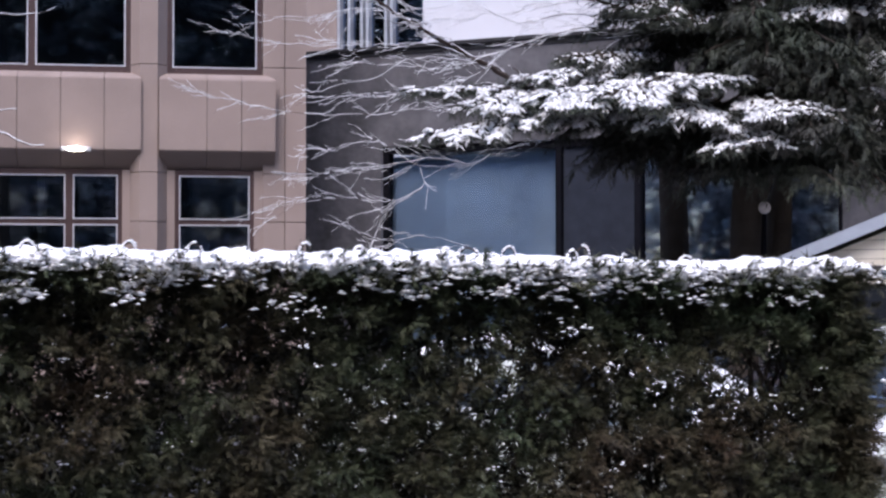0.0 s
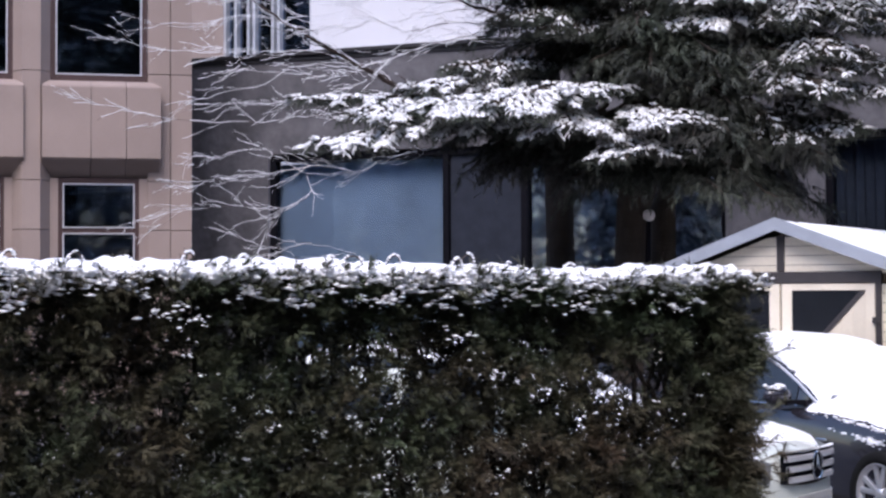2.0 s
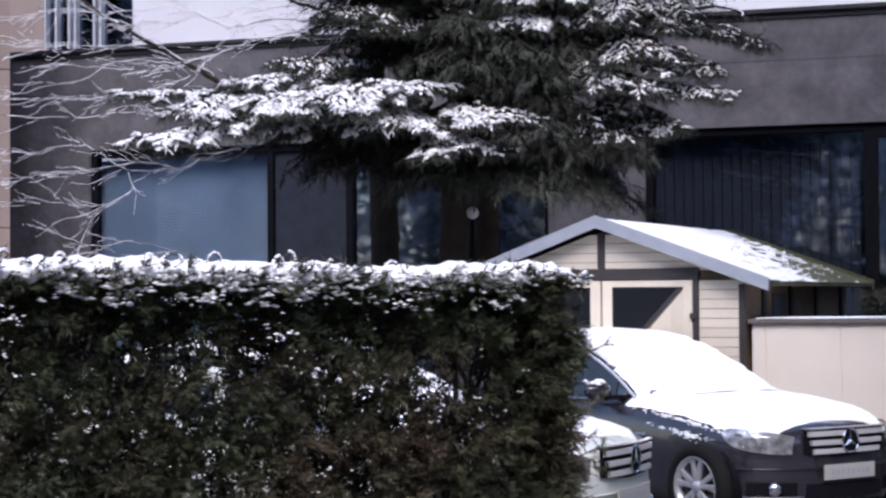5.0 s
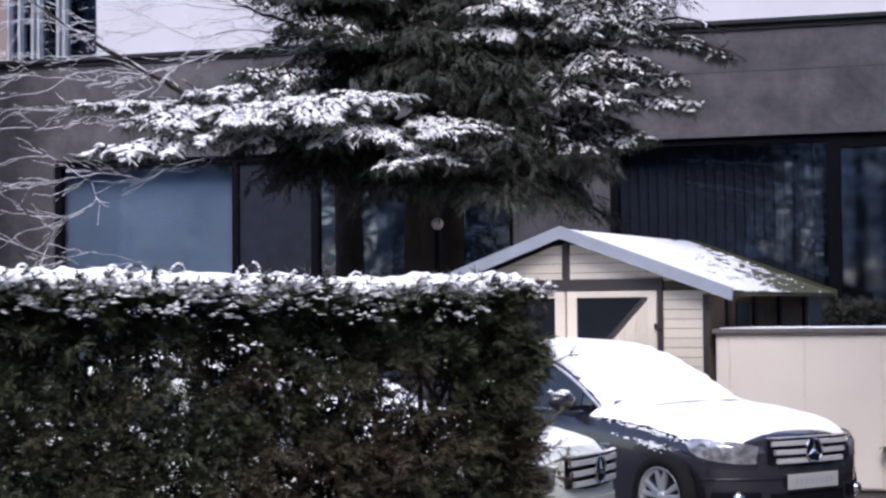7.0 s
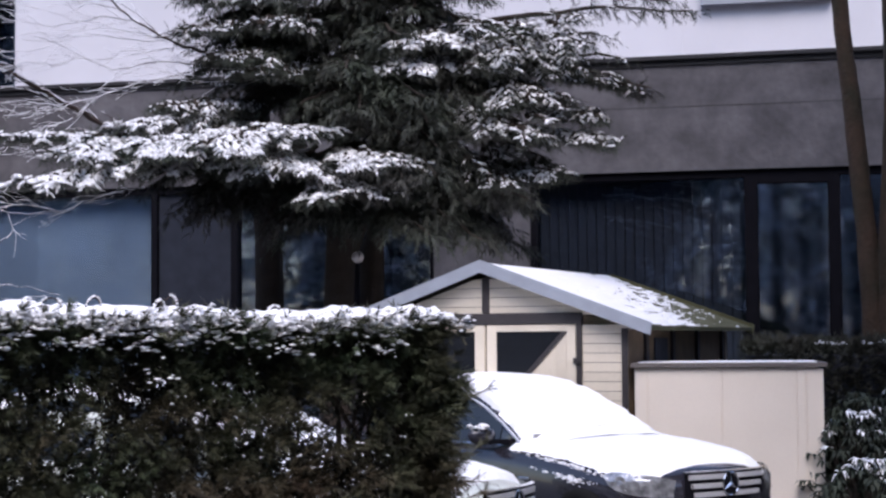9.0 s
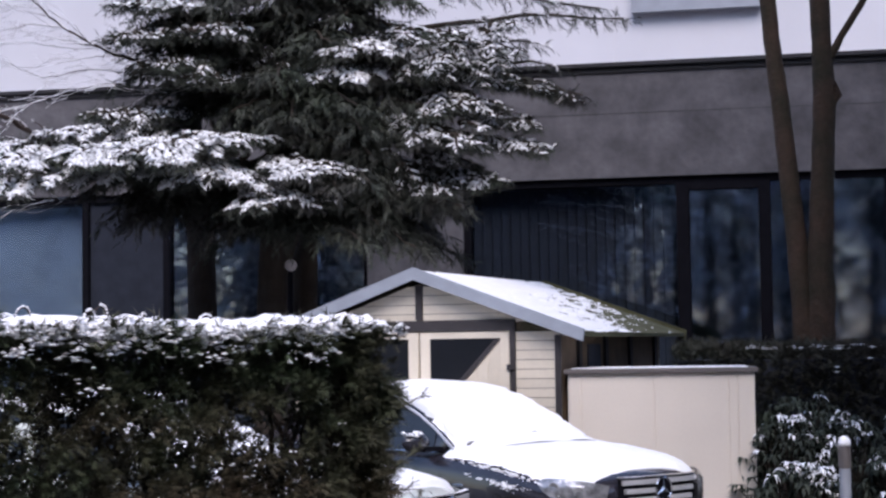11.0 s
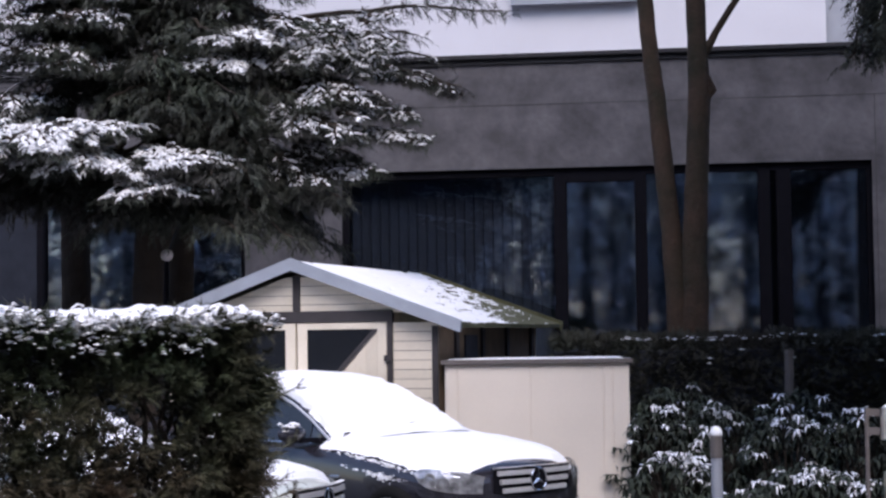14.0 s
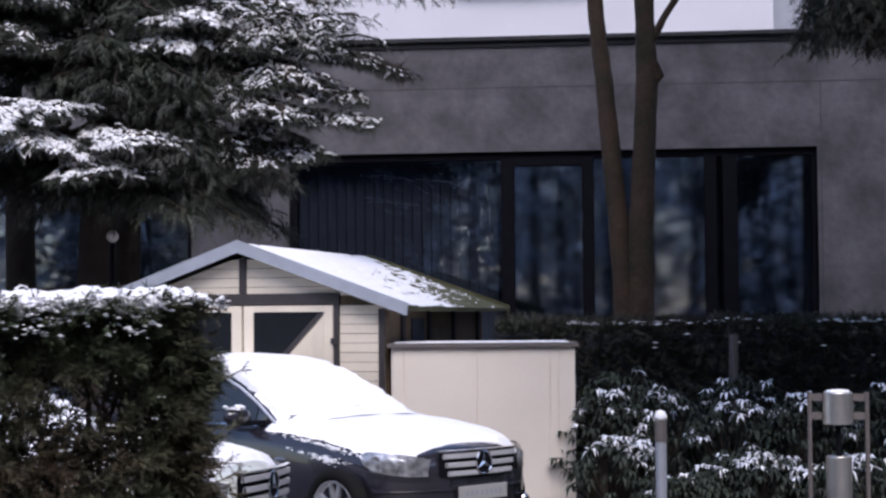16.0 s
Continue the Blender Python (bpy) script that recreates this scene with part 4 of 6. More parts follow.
    for k in range(46):
        x, z = rnd.uniform(-1.5, -0.2), rnd.uniform(4.3, 5.9)
        b = (x - rnd.uniform(0.1, 0.5), rnd.uniform(17.6, 18.2), z - rnd.uniform(0.2, 0.45))
        bough(wood, leaf, snow, inv @ Vector((x + 0.5, 18.4, z)), inv @ Vector(b), rnd.uniform(0.26, 0.4), 0.0 if rnd.random() < 0.85 else 0.3, rnd, 0.15, 0.09)
    # thin dark boughs against the pale wall
    for a, b, c in (((1.6, 18.1, 4.63), (3.07, 17.74, 4.3), 0.15), ((1.34, 18.2, 5.08), (3.5, 17.65, 5.1), 0.1), ((1.22, 18.2, 5.5), (3.3, 17.89, 5.25), 0.1), ((1.4, 18.2, 4.9), (2.6, 17.62, 4.82), 0.3), ((1.6, 18.1, 4.7), (2.85, 17.79, 4.6), 0.25)):
        bough(wood, leaf, snow, inv @ Vector(a), inv @ Vector(b), 0.26, c, rnd, 0.13, 0.1)
    for k in range(30):
        x = rnd.uniform(-2.3, -0.5)
        bough(wood, leaf, snow, inv @ Vector((x + 0.6, 18.0, rnd.uniform(3.45, 3.75))), inv @ Vector((x, rnd.uniform(17.1, 17.6), rnd.uniform(3.15, 3.5))), rnd.uniform(0.16, 0.26), 0.0, rnd, 0.1, 0.07)
    # hanging skirt under the laden boughs
    for k in range(44):
        x = rnd.uniform(-1.9, 1.75)
        a = (0.45 * x - 0.2, 18.0, rnd.uniform(3.2, 3.7))
        b = (x, rnd.uniform(16.9, 17.7), rnd.uniform(2.86, 3.2) + 0.05 * abs(x + 0.2))
        bough(wood, leaf, snow, inv @ Vector(a), inv @ Vector(b), rnd.uniform(0.26, 0.4), 0.0, rnd, 0.15, 0.1)
    tagged(part("branchwork", wood, M_DARKBARK, t), kind="stuff")
    tagged(part("crown", leaf, M_CONIFER, t), "dark green needle sprays", kind="stuff")
    tagged(part("snow", snow, M_SNOW, t, smooth=True), "fingers of snow along the sprays", kind="stuff")
    return t


conifer()


def snowy_branch(wood, snow, path, r0, rnd, depth, cover=0.9):
    """A bare branch with its twigs, each lined with snow on its upper side."""
    path = [Vector(p) for p in path]
    ends = [path[0] * 2 - path[1]] + path + [path[-1] * 2 - path[-2]]
    fine = []
    for k in range(len(path) - 1):
        p0, q0, q1, p1 = ends[k:k + 4]
        n = max(3, int((q1 - q0).length / 0.07))
        for j in range(n):
            u = j / n
            c = 0.5 * (2 * q0 + (q1 - p0) * u + (2 * p0 - 5 * q0 + 4 * q1 - p1) * u * u + (3 * q0 - p0 - 3 * q1 + p1) * u ** 3)
            w = c * 3.5
            fine.append(c + Vector((rnd.gauss(0, .004), rnd.gauss(0, .004), rnd.gauss(0, .005) + 0.03 * noise.noise(w) + 0.012 * noise.noise(w * 3))))
    fine.append(path[-1])
    n = len(fine)
    radii = [max(0.0012, r0 * (1 - 0.85 * k / n)) for k in range(n)]
    wood.tube(fine, radii, 6 if r0 > 0.02 else 4)
    run = []
    for k in range(n):
        if rnd.random() < cover:
            run.append(k)
        if (rnd.random() >= cover or k == n - 1) and len(run) > 1:
            snow.tube([fine[q] + Vector((0, 0, radii[q] * 0.5 + 0.0015)) for q in run], [min(0.012, radii[q] * 0.7 + 0.0012) * rnd.uniform(0.5, 1.5) for q in run], 4)
            run = []
    if depth:
        for k in range(1, n):
            if rnd.random() < (0.36 if depth > 1 else 0.3):
                d = (fine[k] - fine[k - 1]).normalized()
                s = Vector((rnd.gauss(0, 0.4), rnd.gauss(0, 0.6), rnd.choice((-1, 1)) * rnd.uniform(0.25, 0.75)))
                w = (d + s * 0.55).normalized()
                ln = rnd.uniform(0.1, 0.5) * (0.35 + 0.4 * depth) * (1.15 - 0.5 * k / n)
                bend = (d - w) * ln * 0.35 + Vector((0, 0, rnd.gauss(-0.02, 0.06))) * ln
                snowy_branch(wood, snow, [fine[k], fine[k] + w * ln * 0.35, fine[k] + w * ln * 0.7 + bend * 0.45, fine[k] + w * ln + bend], max(0.0012, radii[k] * 0.4), rnd, depth - 1, cover)


def bare_tree():
    t = thing("bare_tree", pose(-0.96, 18.98, 0), "leafless tree with snow-lined branches and twigs", "tree")
    inv = Matrix.Translation((0.96, -18.98, 0))
    rnd = random.Random(41)
    part("trunk", MB().tube([inv @ Vector(p) for p in ((-0.96, 18.98, 0), (-0.96, 18.98, 1.7), (-0.98, 18.98, 2.9), (-1.1, 18.95, 4.4), (-1.2, 18.9, 6.5), (-1.2, 18.9, 8.5))], [0.2, 0.165, 0.155, 0.12, 0.07, 0.02], 12), M_DARKBARK, t, smooth=True)
    limbs = [
        (0.06, ((-1.05, 18.95, 3.15), (-1.65, 18.9, 3.5), (-2.76, 18.4, 4.03), (-3.4, 17.88, 4.39), (-4.32, 17.27, 4.95))),
        (0.016, ((-2.06, 17.9, 3.33), (-2.59, 17.74, 3.21), (-3.01, 17.58, 3.03), (-3.5, 17.42, 3), (-3.81, 17.26, 3.2), (-4.17, 17.1, 3.22), (-4.63, 16.94, 3.03))),
        (0.011, ((-3.58, 17.85, 3.03), (-3.52, 17.69, 2.78), (-3.81, 17.53, 2.58), (-3.92, 17.37, 2.37), (-3.97, 17.21, 2.16))),
        (0.012, ((-3.04, 17.8, 3.05), (-3.48, 17.64, 3.09), (-4.03, 17.48, 3), (-4.4, 17.32, 2.93), (-4.92, 17.16, 2.92))),
        (0.011, ((-3.54, 17.75, 2.79), (-3.77, 17.59, 2.65), (-4.25, 17.43, 2.67), (-4.73, 17.27, 2.63), (-5.14, 17.11, 2.51))),
        (0.01, ((-3.07, 17.9, 2.19), (-3.51, 17.74, 2.27), (-3.94, 17.58, 2.25), (-4.25, 17.42, 2.37))),
        (0.018, ((-2.52, 17.85, 3.7), (-3.02, 17.69, 3.66), (-3.51, 17.53, 3.6), (-4.17, 17.37, 3.54), (-4.82, 17.21, 3.56), (-5.4, 17.05, 3.67), (-5.79, 16.89, 3.71))),
        (0.018, ((-1.68, 17.8, 4.43), (-2.02, 17.64, 4.39), (-2.58, 17.48, 4.19), (-3.13, 17.32, 4.01), (-3.66, 17.16, 3.99), (-4.19, 17, 4.03))),
        (0.014, ((-3.03, 17.75, 4.12), (-3.58, 17.59, 4.13), (-4.01, 17.43, 3.92), (-4.43, 17.27, 3.8), (-4.9, 17.11, 3.69))),
        (0.014, ((-2.64, 17.9, 4.25), (-3.03, 17.74, 3.93), (-3.46, 17.58, 3.84), (-3.84, 17.42, 3.73), (-4.49, 17.26, 3.69))),
        (0.024, ((-1.22, 17.85, 4.5), (-1.96, 17.69, 4.57), (-2.47, 17.53, 4.48), (-2.96, 17.37, 4.68), (-3.21, 17.21, 4.86))),
        (0.012, ((-2.95, 17.8, 4.03), (-3.18, 17.64, 4.22), (-3.73, 17.48, 4.29), (-4.5, 17.32, 4.26), (-5.03, 17.16, 4.28), (-5.43, 17, 4.36))),
        (0.012, ((-3.43, 17.75, 4.48), (-3.75, 17.59, 4.59), (-4.18, 17.43, 4.65), (-4.6, 17.27, 4.55), (-5.12, 17.11, 4.57))),
        (0.011, ((-3.64, 17.9, 4.7), (-4.08, 17.74, 4.84), (-4.56, 17.58, 4.81), (-4.98, 17.42, 4.92))),
        (0.012, ((-1.45, 17.85, 4.75), (-1.9, 17.69, 4.71), (-2.35, 17.53, 4.59), (-2.96, 17.37, 4.54), (-3.39, 17.21, 4.4))),
        (0.01, ((-0.86, 17.8, 4.42), (-1.44, 17.64, 4.35), (-1.88, 17.48, 4.36), (-2.27, 17.32, 4.24))),
        (0.03, ((-0.87, 17.9, 4.44), (-1.37, 17.76, 4.61), (-1.97, 17.62, 4.81), (-2.56, 17.48, 5.21), (-2.89, 17.34, 5.57))),
        (0.014, ((-1.38, 17.85, 4.62), (-1.85, 17.71, 4.82), (-2.38, 17.57, 4.88), (-2.96, 17.43, 5), (-3.28, 17.29, 5.07))),
        (0.013, ((-1.86, 17.8, 4.83), (-2.37, 17.66, 4.79), (-2.78, 17.52, 4.81), (-3.19, 17.38, 4.65), (-3.54, 17.24, 4.59))),
        (0.014, ((-1.98, 17.75, 4.83), (-2.36, 17.61, 5.13), (-2.8, 17.47, 5.18), (-3.23, 17.33, 5.35))),
        (0.012, ((-2.31, 17.7, 5.03), (-2.7, 17.56, 4.99), (-3.14, 17.42, 4.89), (-3.63, 17.28, 4.95))),
    ]
    wood, snow = MB(), MB()
    for r, path in limbs:
        r *= 0.3 if r < 0.03 else 0.8
        snowy_branch(wood, snow, [inv @ Vector(p) for p in path], r, rnd, 2, 0.9 if r < 0.03 else 0.7)
    tagged(part("branchwork", wood, M_TWIG, t), "thin brown branches and twigs", kind="stuff")
    tagged(part("snow", snow, M_SNOW, t), "thin lines of snow on the twigs", kind="stuff")
    return t


bare_tree()


def side_twigs():
    t = thing("overhanging_tree", pose(-7.6, 12.2, 0), "leafless tree reaching in with thick snow-lined twigs", "tree")
    inv = Matrix.Translation((7.6, -12.2, 0))
    rnd = random.Random(43)
    part("trunk", MB().tube([(0, 0, 0), (0.02, 0, 1.8), (0.1, 0.1, 3.4), (0.1, 0.1, 5.5)], [0.14, 0.12, 0.09, 0.03], 10), M_BARK, t, smooth=True)
    wood, snow = MB(), MB()
    for r, path in ((0.014, ((-7.5, 12.2, 3.4), (-6.5, 12.4, 3.28), (-6.27, 12.53, 3.13), (-5.88, 12.72, 2.92), (-5.74, 12.78, 2.85), (-5.63, 12.84, 2.86))),
                    (0.014, ((-7.5, 12.2, 3.6), (-6.28, 12.53, 3.86), (-5.81, 12.75, 3.87), (-5.55, 12.87, 3.96))),
                    (0.012, ((-7.5, 12.2, 3.2), (-6.2, 12.57, 3.10), (-5.96, 12.68, 3.12), (-5.82, 12.74, 3.14)))):
        snowy_branch(wood, snow, [inv @ Vector(p) for p in path], r, rnd, 0, 0.97)
    part("branchwork", wood, M_TWIG, t)
    part("snow", snow, M_SNOW, t, smooth=True)


side_twigs()


def twin_stem_tree():
    t = thing("twin_stem_tree", pose(5.165, 16.92, 0), "tall bare tree with two olive-brown stems", "tree")
    inv = Matrix.Translation((-5.22, -16.92, 0))

    def stem(pts, rr):
        pts = [inv @ Vector(p) for p in pts]
        fine, rad = [], []
        for (a, b), (r0, r1) in zip(zip(pts, pts[1:]), zip(rr, rr[1:])):
            for k in range(5):
                u = k / 5
                fine.append(a.lerp(b, u) + Vector((0.012 * noise.noise((a.z * 3 + u * 3, 1, 2)), 0.01, 0)))
                rad.append((r0 + (r1 - r0) * u) * (1 + 0.05 * noise.noise((a.z * 5 + u * 4, 5, 2))))
        fine.append(pts[-1])
        rad.append(rr[-1])
        part("stem", MB().tube(fine, rad, 16), M_STEM, t, smooth=True)

    stem(((5.21, 16.93, 0), (5.19, 16.93, 1.65), (5.155, 16.96, 2.52), (5.095, 16.98, 3.22), (5.025, 17.0, 4.03), (4.965, 17.02, 4.62), (4.90, 17.04, 5.44), (4.8, 17.05, 8.5)), (0.15, 0.115, 0.105, 0.1, 0.092, 0.085, 0.08, 0.03))
    stem(((5.24, 16.9, 0), (5.34, 16.89, 1.65), (5.36, 16.88, 2.63), (5.4, 16.86, 3.5), (5.43, 16.86, 4.14), (5.42, 16.86, 4.72), (5.40, 16.87, 5.48), (5.45, 16.9, 8.6)), (0.18, 0.15, 0.13, 0.115, 0.114, 0.1, 0.1, 0.03))
    stem(((5.46, 16.85, 4.48), (5.60, 16.8, 4.75), (5.82, 16.73, 5.12), (6.2, 16.6, 5.9)), (0.05, 0.036, 0.034, 0.02))
    part("burr", MB().tube([inv @ Vector(p) for p in ((5.50, 16.83, 4.02), (5.54, 16.81, 4.16), (5.51, 16.83, 4.30))], [0.03, 0.06, 0.03], 8), M_STEM, t, smooth=True)
    return t


M_STEM = material("olive brown bark", (0.056, 0.032, 0.021), rough=0.95, vary=0.5, scale=3, grain=22, bump=0.9, tint=(0.026, 0.024, 0.013))
twin_stem_tree()


def right_conifer():
    t = thing("edge_conifer", pose(6.96, 11.3, 0), "dark drooping conifer with light snow and an added unseen shading crown", "tree")
    inv = Matrix.Translation((-7.0, -11.3, 0))
    rnd = random.Random(51)
    part("trunk", MB().tube([(0, 0, 0), (0, 0, 4), (0, 0, 17.5)], [0.26, 0.22, 0.03], 10), M_DARKBARK, t, smooth=True)
    wood, leaf, snow = MB(), MB(), MB()
    for b, c in (((4.79, 11.57, 3.55), 0.1), ((4.97, 11.49, 3.58), 0.1), ((4.98, 10.94, 3.56), 0.15), ((5.19, 10.85, 3.5), 0.1), ((4.82, 11.4, 3.85), 0.5), ((4.9, 11.3, 3.98), 0.5), ((5.1, 11.1, 3.7), 0.2), ((5.2, 11.2, 3.9), 0.4), ((5.4, 11.0, 3.6), 0.1), ((5.4, 11.2, 4.0), 0.3), ((5.0, 11.5, 4.3), 0.4), ((5.6, 10.8, 3.5), 0.1)):
        bough(wood, leaf, snow, inv @ Vector((b[0] + 0.3, b[1], b[2] + 0.55)), inv @ Vector((b[0] + 0.06, b[1], b[2] + 0.08)), 0.15, 0.0, rnd, 0.1, 0.035)
    for k in range(90):
        x, y = rnd.uniform(4.85, 5.9), rnd.uniform(10.8, 11.6)
        z = 3.58 + max(0, x - 5.25) * 0.4 + rnd.random() ** 1.4 * 0.7
        bough(wood, leaf, snow, inv @ Vector((x + rnd.uniform(0.05, 0.35), y, z + 0.4)), inv @ Vector((x, y, z)), 0.15, 0.05 if z > 3.9 else 0.0, rnd, 0.1, 0.04)
    for k in range(9):
        x, y, z = rnd.uniform(4.95, 5.6), rnd.uniform(10.9, 11.5), rnd.uniform(4.1, 4.5)
        wood.tube([inv @ Vector((7.0, 11.3, z + 0.6)), inv @ Vector((x + 0.8, y, z + 0.35)), inv @ Vector((x, y, z))], [0.04, 0.028, 0.01], 6)
    # wide upper crown above the view, added to shade the wing's right end
    for k in range(170):
        w, z = rnd.uniform(0, 2 * math.pi), 6.2 + k * 0.06
        r = (4.3 * (1 - k / 210)) * rnd.uniform(0.5, 1.0)
        bough(wood, leaf, snow, (0, 0, z + 0.6), (r * math.cos(w), r * math.sin(w), z), 0.95, 0.12, rnd, 0.6, 0.3)
    tagged(part("branchwork", wood, M_DARKBARK, t), kind="stuff")
    tagged(part("crown", leaf, M_CONIFER, t), kind="stuff")
    tagged(part("snow", snow, M_SNOW, t, smooth=True), kind="stuff")


right_conifer()


# ---- shrubs, bollard, steel post ----
def shrub(x, y, top, spread, seed, cover, leafy=110):
    t = thing("shrub", pose(x, y, 0), "broad-leaved evergreen shrub with snow on its drooping leaves", "shrub", "shrubs by the hedge")
    rnd = random.Random(seed)
    leaf, snow, wood = MB(), MB(), MB()
    for k in range(int(leafy * 1.2)):
        w = rnd.uniform(0, 2 * math.pi)
        el = rnd.random() ** 0.8
        r = spread * math.sqrt(max(0.05, 1 - el * el)) * rnd.uniform(0.8, 1.08)
        c = Vector((r * math.cos(w), r * math.sin(w) * 0.8, 0.12 + (top - 0.12) * (0.25 + 0.75 * el) * rnd.uniform(0.9, 1.03)))
        if k % 3 == 0:
            wood.tube([(0.1 * math.cos(w), 0.1 * math.sin(w), 0.0), c * 0.6, c], [0.012, 0.008, 0.005], 4)
        snowy = rnd.random() < 0.95 * cover * (1.1 * el ** 3 + 0.03) and noise.noise((c.x * 3 + seed, c.y * 3, c.z * 4)) > -0.25
        n = rnd.randint(7, 10)
        for j in range(n):
            a = 2 * math.pi * j / n + rnd.uniform(-0.25, 0.25)
            out = Vector((math.cos(a), math.sin(a), 0))
            side = Vector((-math.sin(a), math.cos(a), 0))
            ln, wd, dr = rnd.uniform(0.075, 0.125), rnd.uniform(0.012, 0.018), rnd.uniform(0.3, 1.3)
            up = rnd.uniform(0.0, 0.3)
            mid = c + out * ln * 0.5 + Vector((0, 0, ln * (up - dr * 0.25)))
            tip = c + out * ln * 0.85 + Vector((0, 0, -ln * dr * 0.75))
            i = len(leaf.v)
            leaf.v += [tuple(c), tuple(mid - side * wd), tuple(mid + Vector((0, 0, -0.006))), tuple(mid + side * wd), tuple(tip)]
            leaf.f += [(i, i + 1, i + 2), (i, i + 2, i + 3), (i + 1, i + 4, i + 2), (i + 2, i + 4, i + 3)]
            if snowy and rnd.random() < 0.85:
                i = len(snow.v)
                h = Vector((0, 0, rnd.uniform(0.006, 0.013)))
                f = rnd.uniform(0.6, 1.0)
                o = Vector((0, 0, 0.003))
                snow.v += [tuple(c + o), tuple(mid - side * wd * f + o), tuple(mid + h), tuple(mid + side * wd * f + o), tuple(mid.lerp(tip, rnd.uniform(0.6, 0.95)) + o)]
                snow.f += [(i, i + 1, i + 2), (i, i + 2, i + 3), (i + 1, i + 4, i + 2), (i + 2, i + 4, i + 3)]
    tagged(part("leaves", leaf, M_LAUREL, t), kind="stuff")
    tagged(part("twig_work", wood, M_DARKBARK, t), kind="stuff")
    if snow.f:
        tagged(part("snow", snow, M_SNOW, t, smooth=True), kind="stuff")
    return t


for q in ((4.25, 14.6, 1.06, 0.5, 1, 0.75, 120), (4.75, 14.55, 1.1, 0.42, 2, 0.6, 90), (4.15, 13.9, 0.72, 0.42, 3, 0.75, 100), (5.2, 14.0, 0.98, 0.5, 4, 0.85, 130), (5.75, 13.75, 1.04, 0.5, 5, 0.95, 140),
          (6.35, 13.5, 1.10, 0.52, 6, 0.95, 140), (5.05, 13.2, 0.62, 0.55, 7, 0.9, 140), (5.75, 12.8, 0.6, 0.5, 8, 0.7, 110), (4.5, 13.1, 0.46, 0.42, 9, 0.45, 90), (6.6, 12.6, 0.75, 0.5, 10, 0.8, 100), (4.6, 15.2, 1.25, 0.55, 12, 0.12, 120), (5.6, 14.9, 1.15, 0.6, 13, 0.1, 120), (3.9, 15.3, 1.2, 0.4, 14, 0.1, 90)):
    shrub(*q)


def lathe(prof, n=24, axis="z"):
    mb = MB()
    rows = []
    for r, z in prof:
        ring = []
        for k in range(n):
            w = 2 * math.pi * k / n
            p = (r * math.cos(w), r * math.sin(w), z)
            ring.append(p if axis == "z" else (p[0], p[2], p[1]))
        rows.append(ring)
    return mb.grid(rows, close=True)


def bollard():
    t = thing("bollard", pose(4.18, 12.84, 0), "slim grey metal bollard with a small snow cap", "bollard")
    part("post", lathe([(0.0, 0.0), (0.045, 0.0), (0.043, 0.73), (0.0, 0.73)], 20), M_GREYPAINT, t, smooth=False)
    part("collar", lathe([(0.0, 0.731), (0.047, 0.731), (0.047, 0.90), (0.0, 0.90)], 20), M_LID, t, "darker grey collar")
    part("snow_cap", lathe([(0.0, 0.901), (0.047, 0.901), (0.05, 0.92), (0.042, 0.95), (0.022, 0.972), (0.0, 0.978)], 16), M_SNOW, t, smooth=True)


bollard()


def steel_post():
    t = thing("steel_light_post", pose(4.838, 10.992, 0, 0, 0, -24), "brushed steel cylinder post held in a thin metal frame", "light post")
    part("base_cylinder", lathe([(0.0, 0.0), (0.086, 0.0), (0.086, 0.742), (0.08, 0.75), (0.0, 0.75)], 32), M_STEEL, t, smooth=False)
    part("head_cylinder", lathe([(0.0, 0.965), (0.1, 0.965), (0.1, 1.17), (0.094, 1.178), (0.0, 1.178)], 32), M_STEEL, t)
    part("core", lathe([(0.0, 0.75), (0.018, 0.75), (0.018, 0.965), (0.0, 0.965)], 12), M_BLACK, t)
    part("snow", lathe([(0.0, 1.179), (0.09, 1.179), (0.07, 1.195), (0.0, 1.2)], 16), M_SNOW, t, smooth=True)
    for x in (-0.19, 0.19):
        part("frame_post", MB().tube([(x, 0, 0), (x, 0, 1.18)], [0.015, 0.015], 8), M_LID, t)
    for z in (1.02, 1.145):
        for x in (-0.1455, 0.1455):
            part("cross_bar", MB().box(x - 0.0445, -0.006, z - 0.025, x + 0.0445, 0.006, z + 0.025), M_LID, t)


steel_post()


def fence_post():
    t = thing("fence_post", pose(5.69, 15.38, 0, 0, 1.5, 20), "slim weathered grey post before the dark hedge", "post")
    part("post", MB().box(-0.032, -0.03, 0, 0.032, 0.03, 1.5), M_LID, t, bevel=0.006)
    part("cap", MB().prism([(-0.036, 1.501), (0.036, 1.501), (0.03, 1.525), (-0.03, 1.525)], -0.034, 0.034), M_LID, t, "darker weathered top")


fence_post()


def globe_lamp():
    t = thing("globe_lamp", pose(0.0, 17.7, 0), "small pale globe lamp on a dark post", "lamp")
    part("post", MB().tube([(0, 0.02, 0), (0, 0.02, 2.49)], [0.02, 0.018], 8), M_BLACK, t)
    part("globe", lathe([(0.001, 2.487)] + [(0.062 * math.sin(a), 2.548 - 0.062 * math.cos(a)) for a in [0.2 + k * 0.274 for k in range(11)]] + [(0.001, 2.61)], 16), material("opal globe", (0.5, 0.46, 0.45), rough=0.3, vary=0.05), t, smooth=True)


globe_lamp()


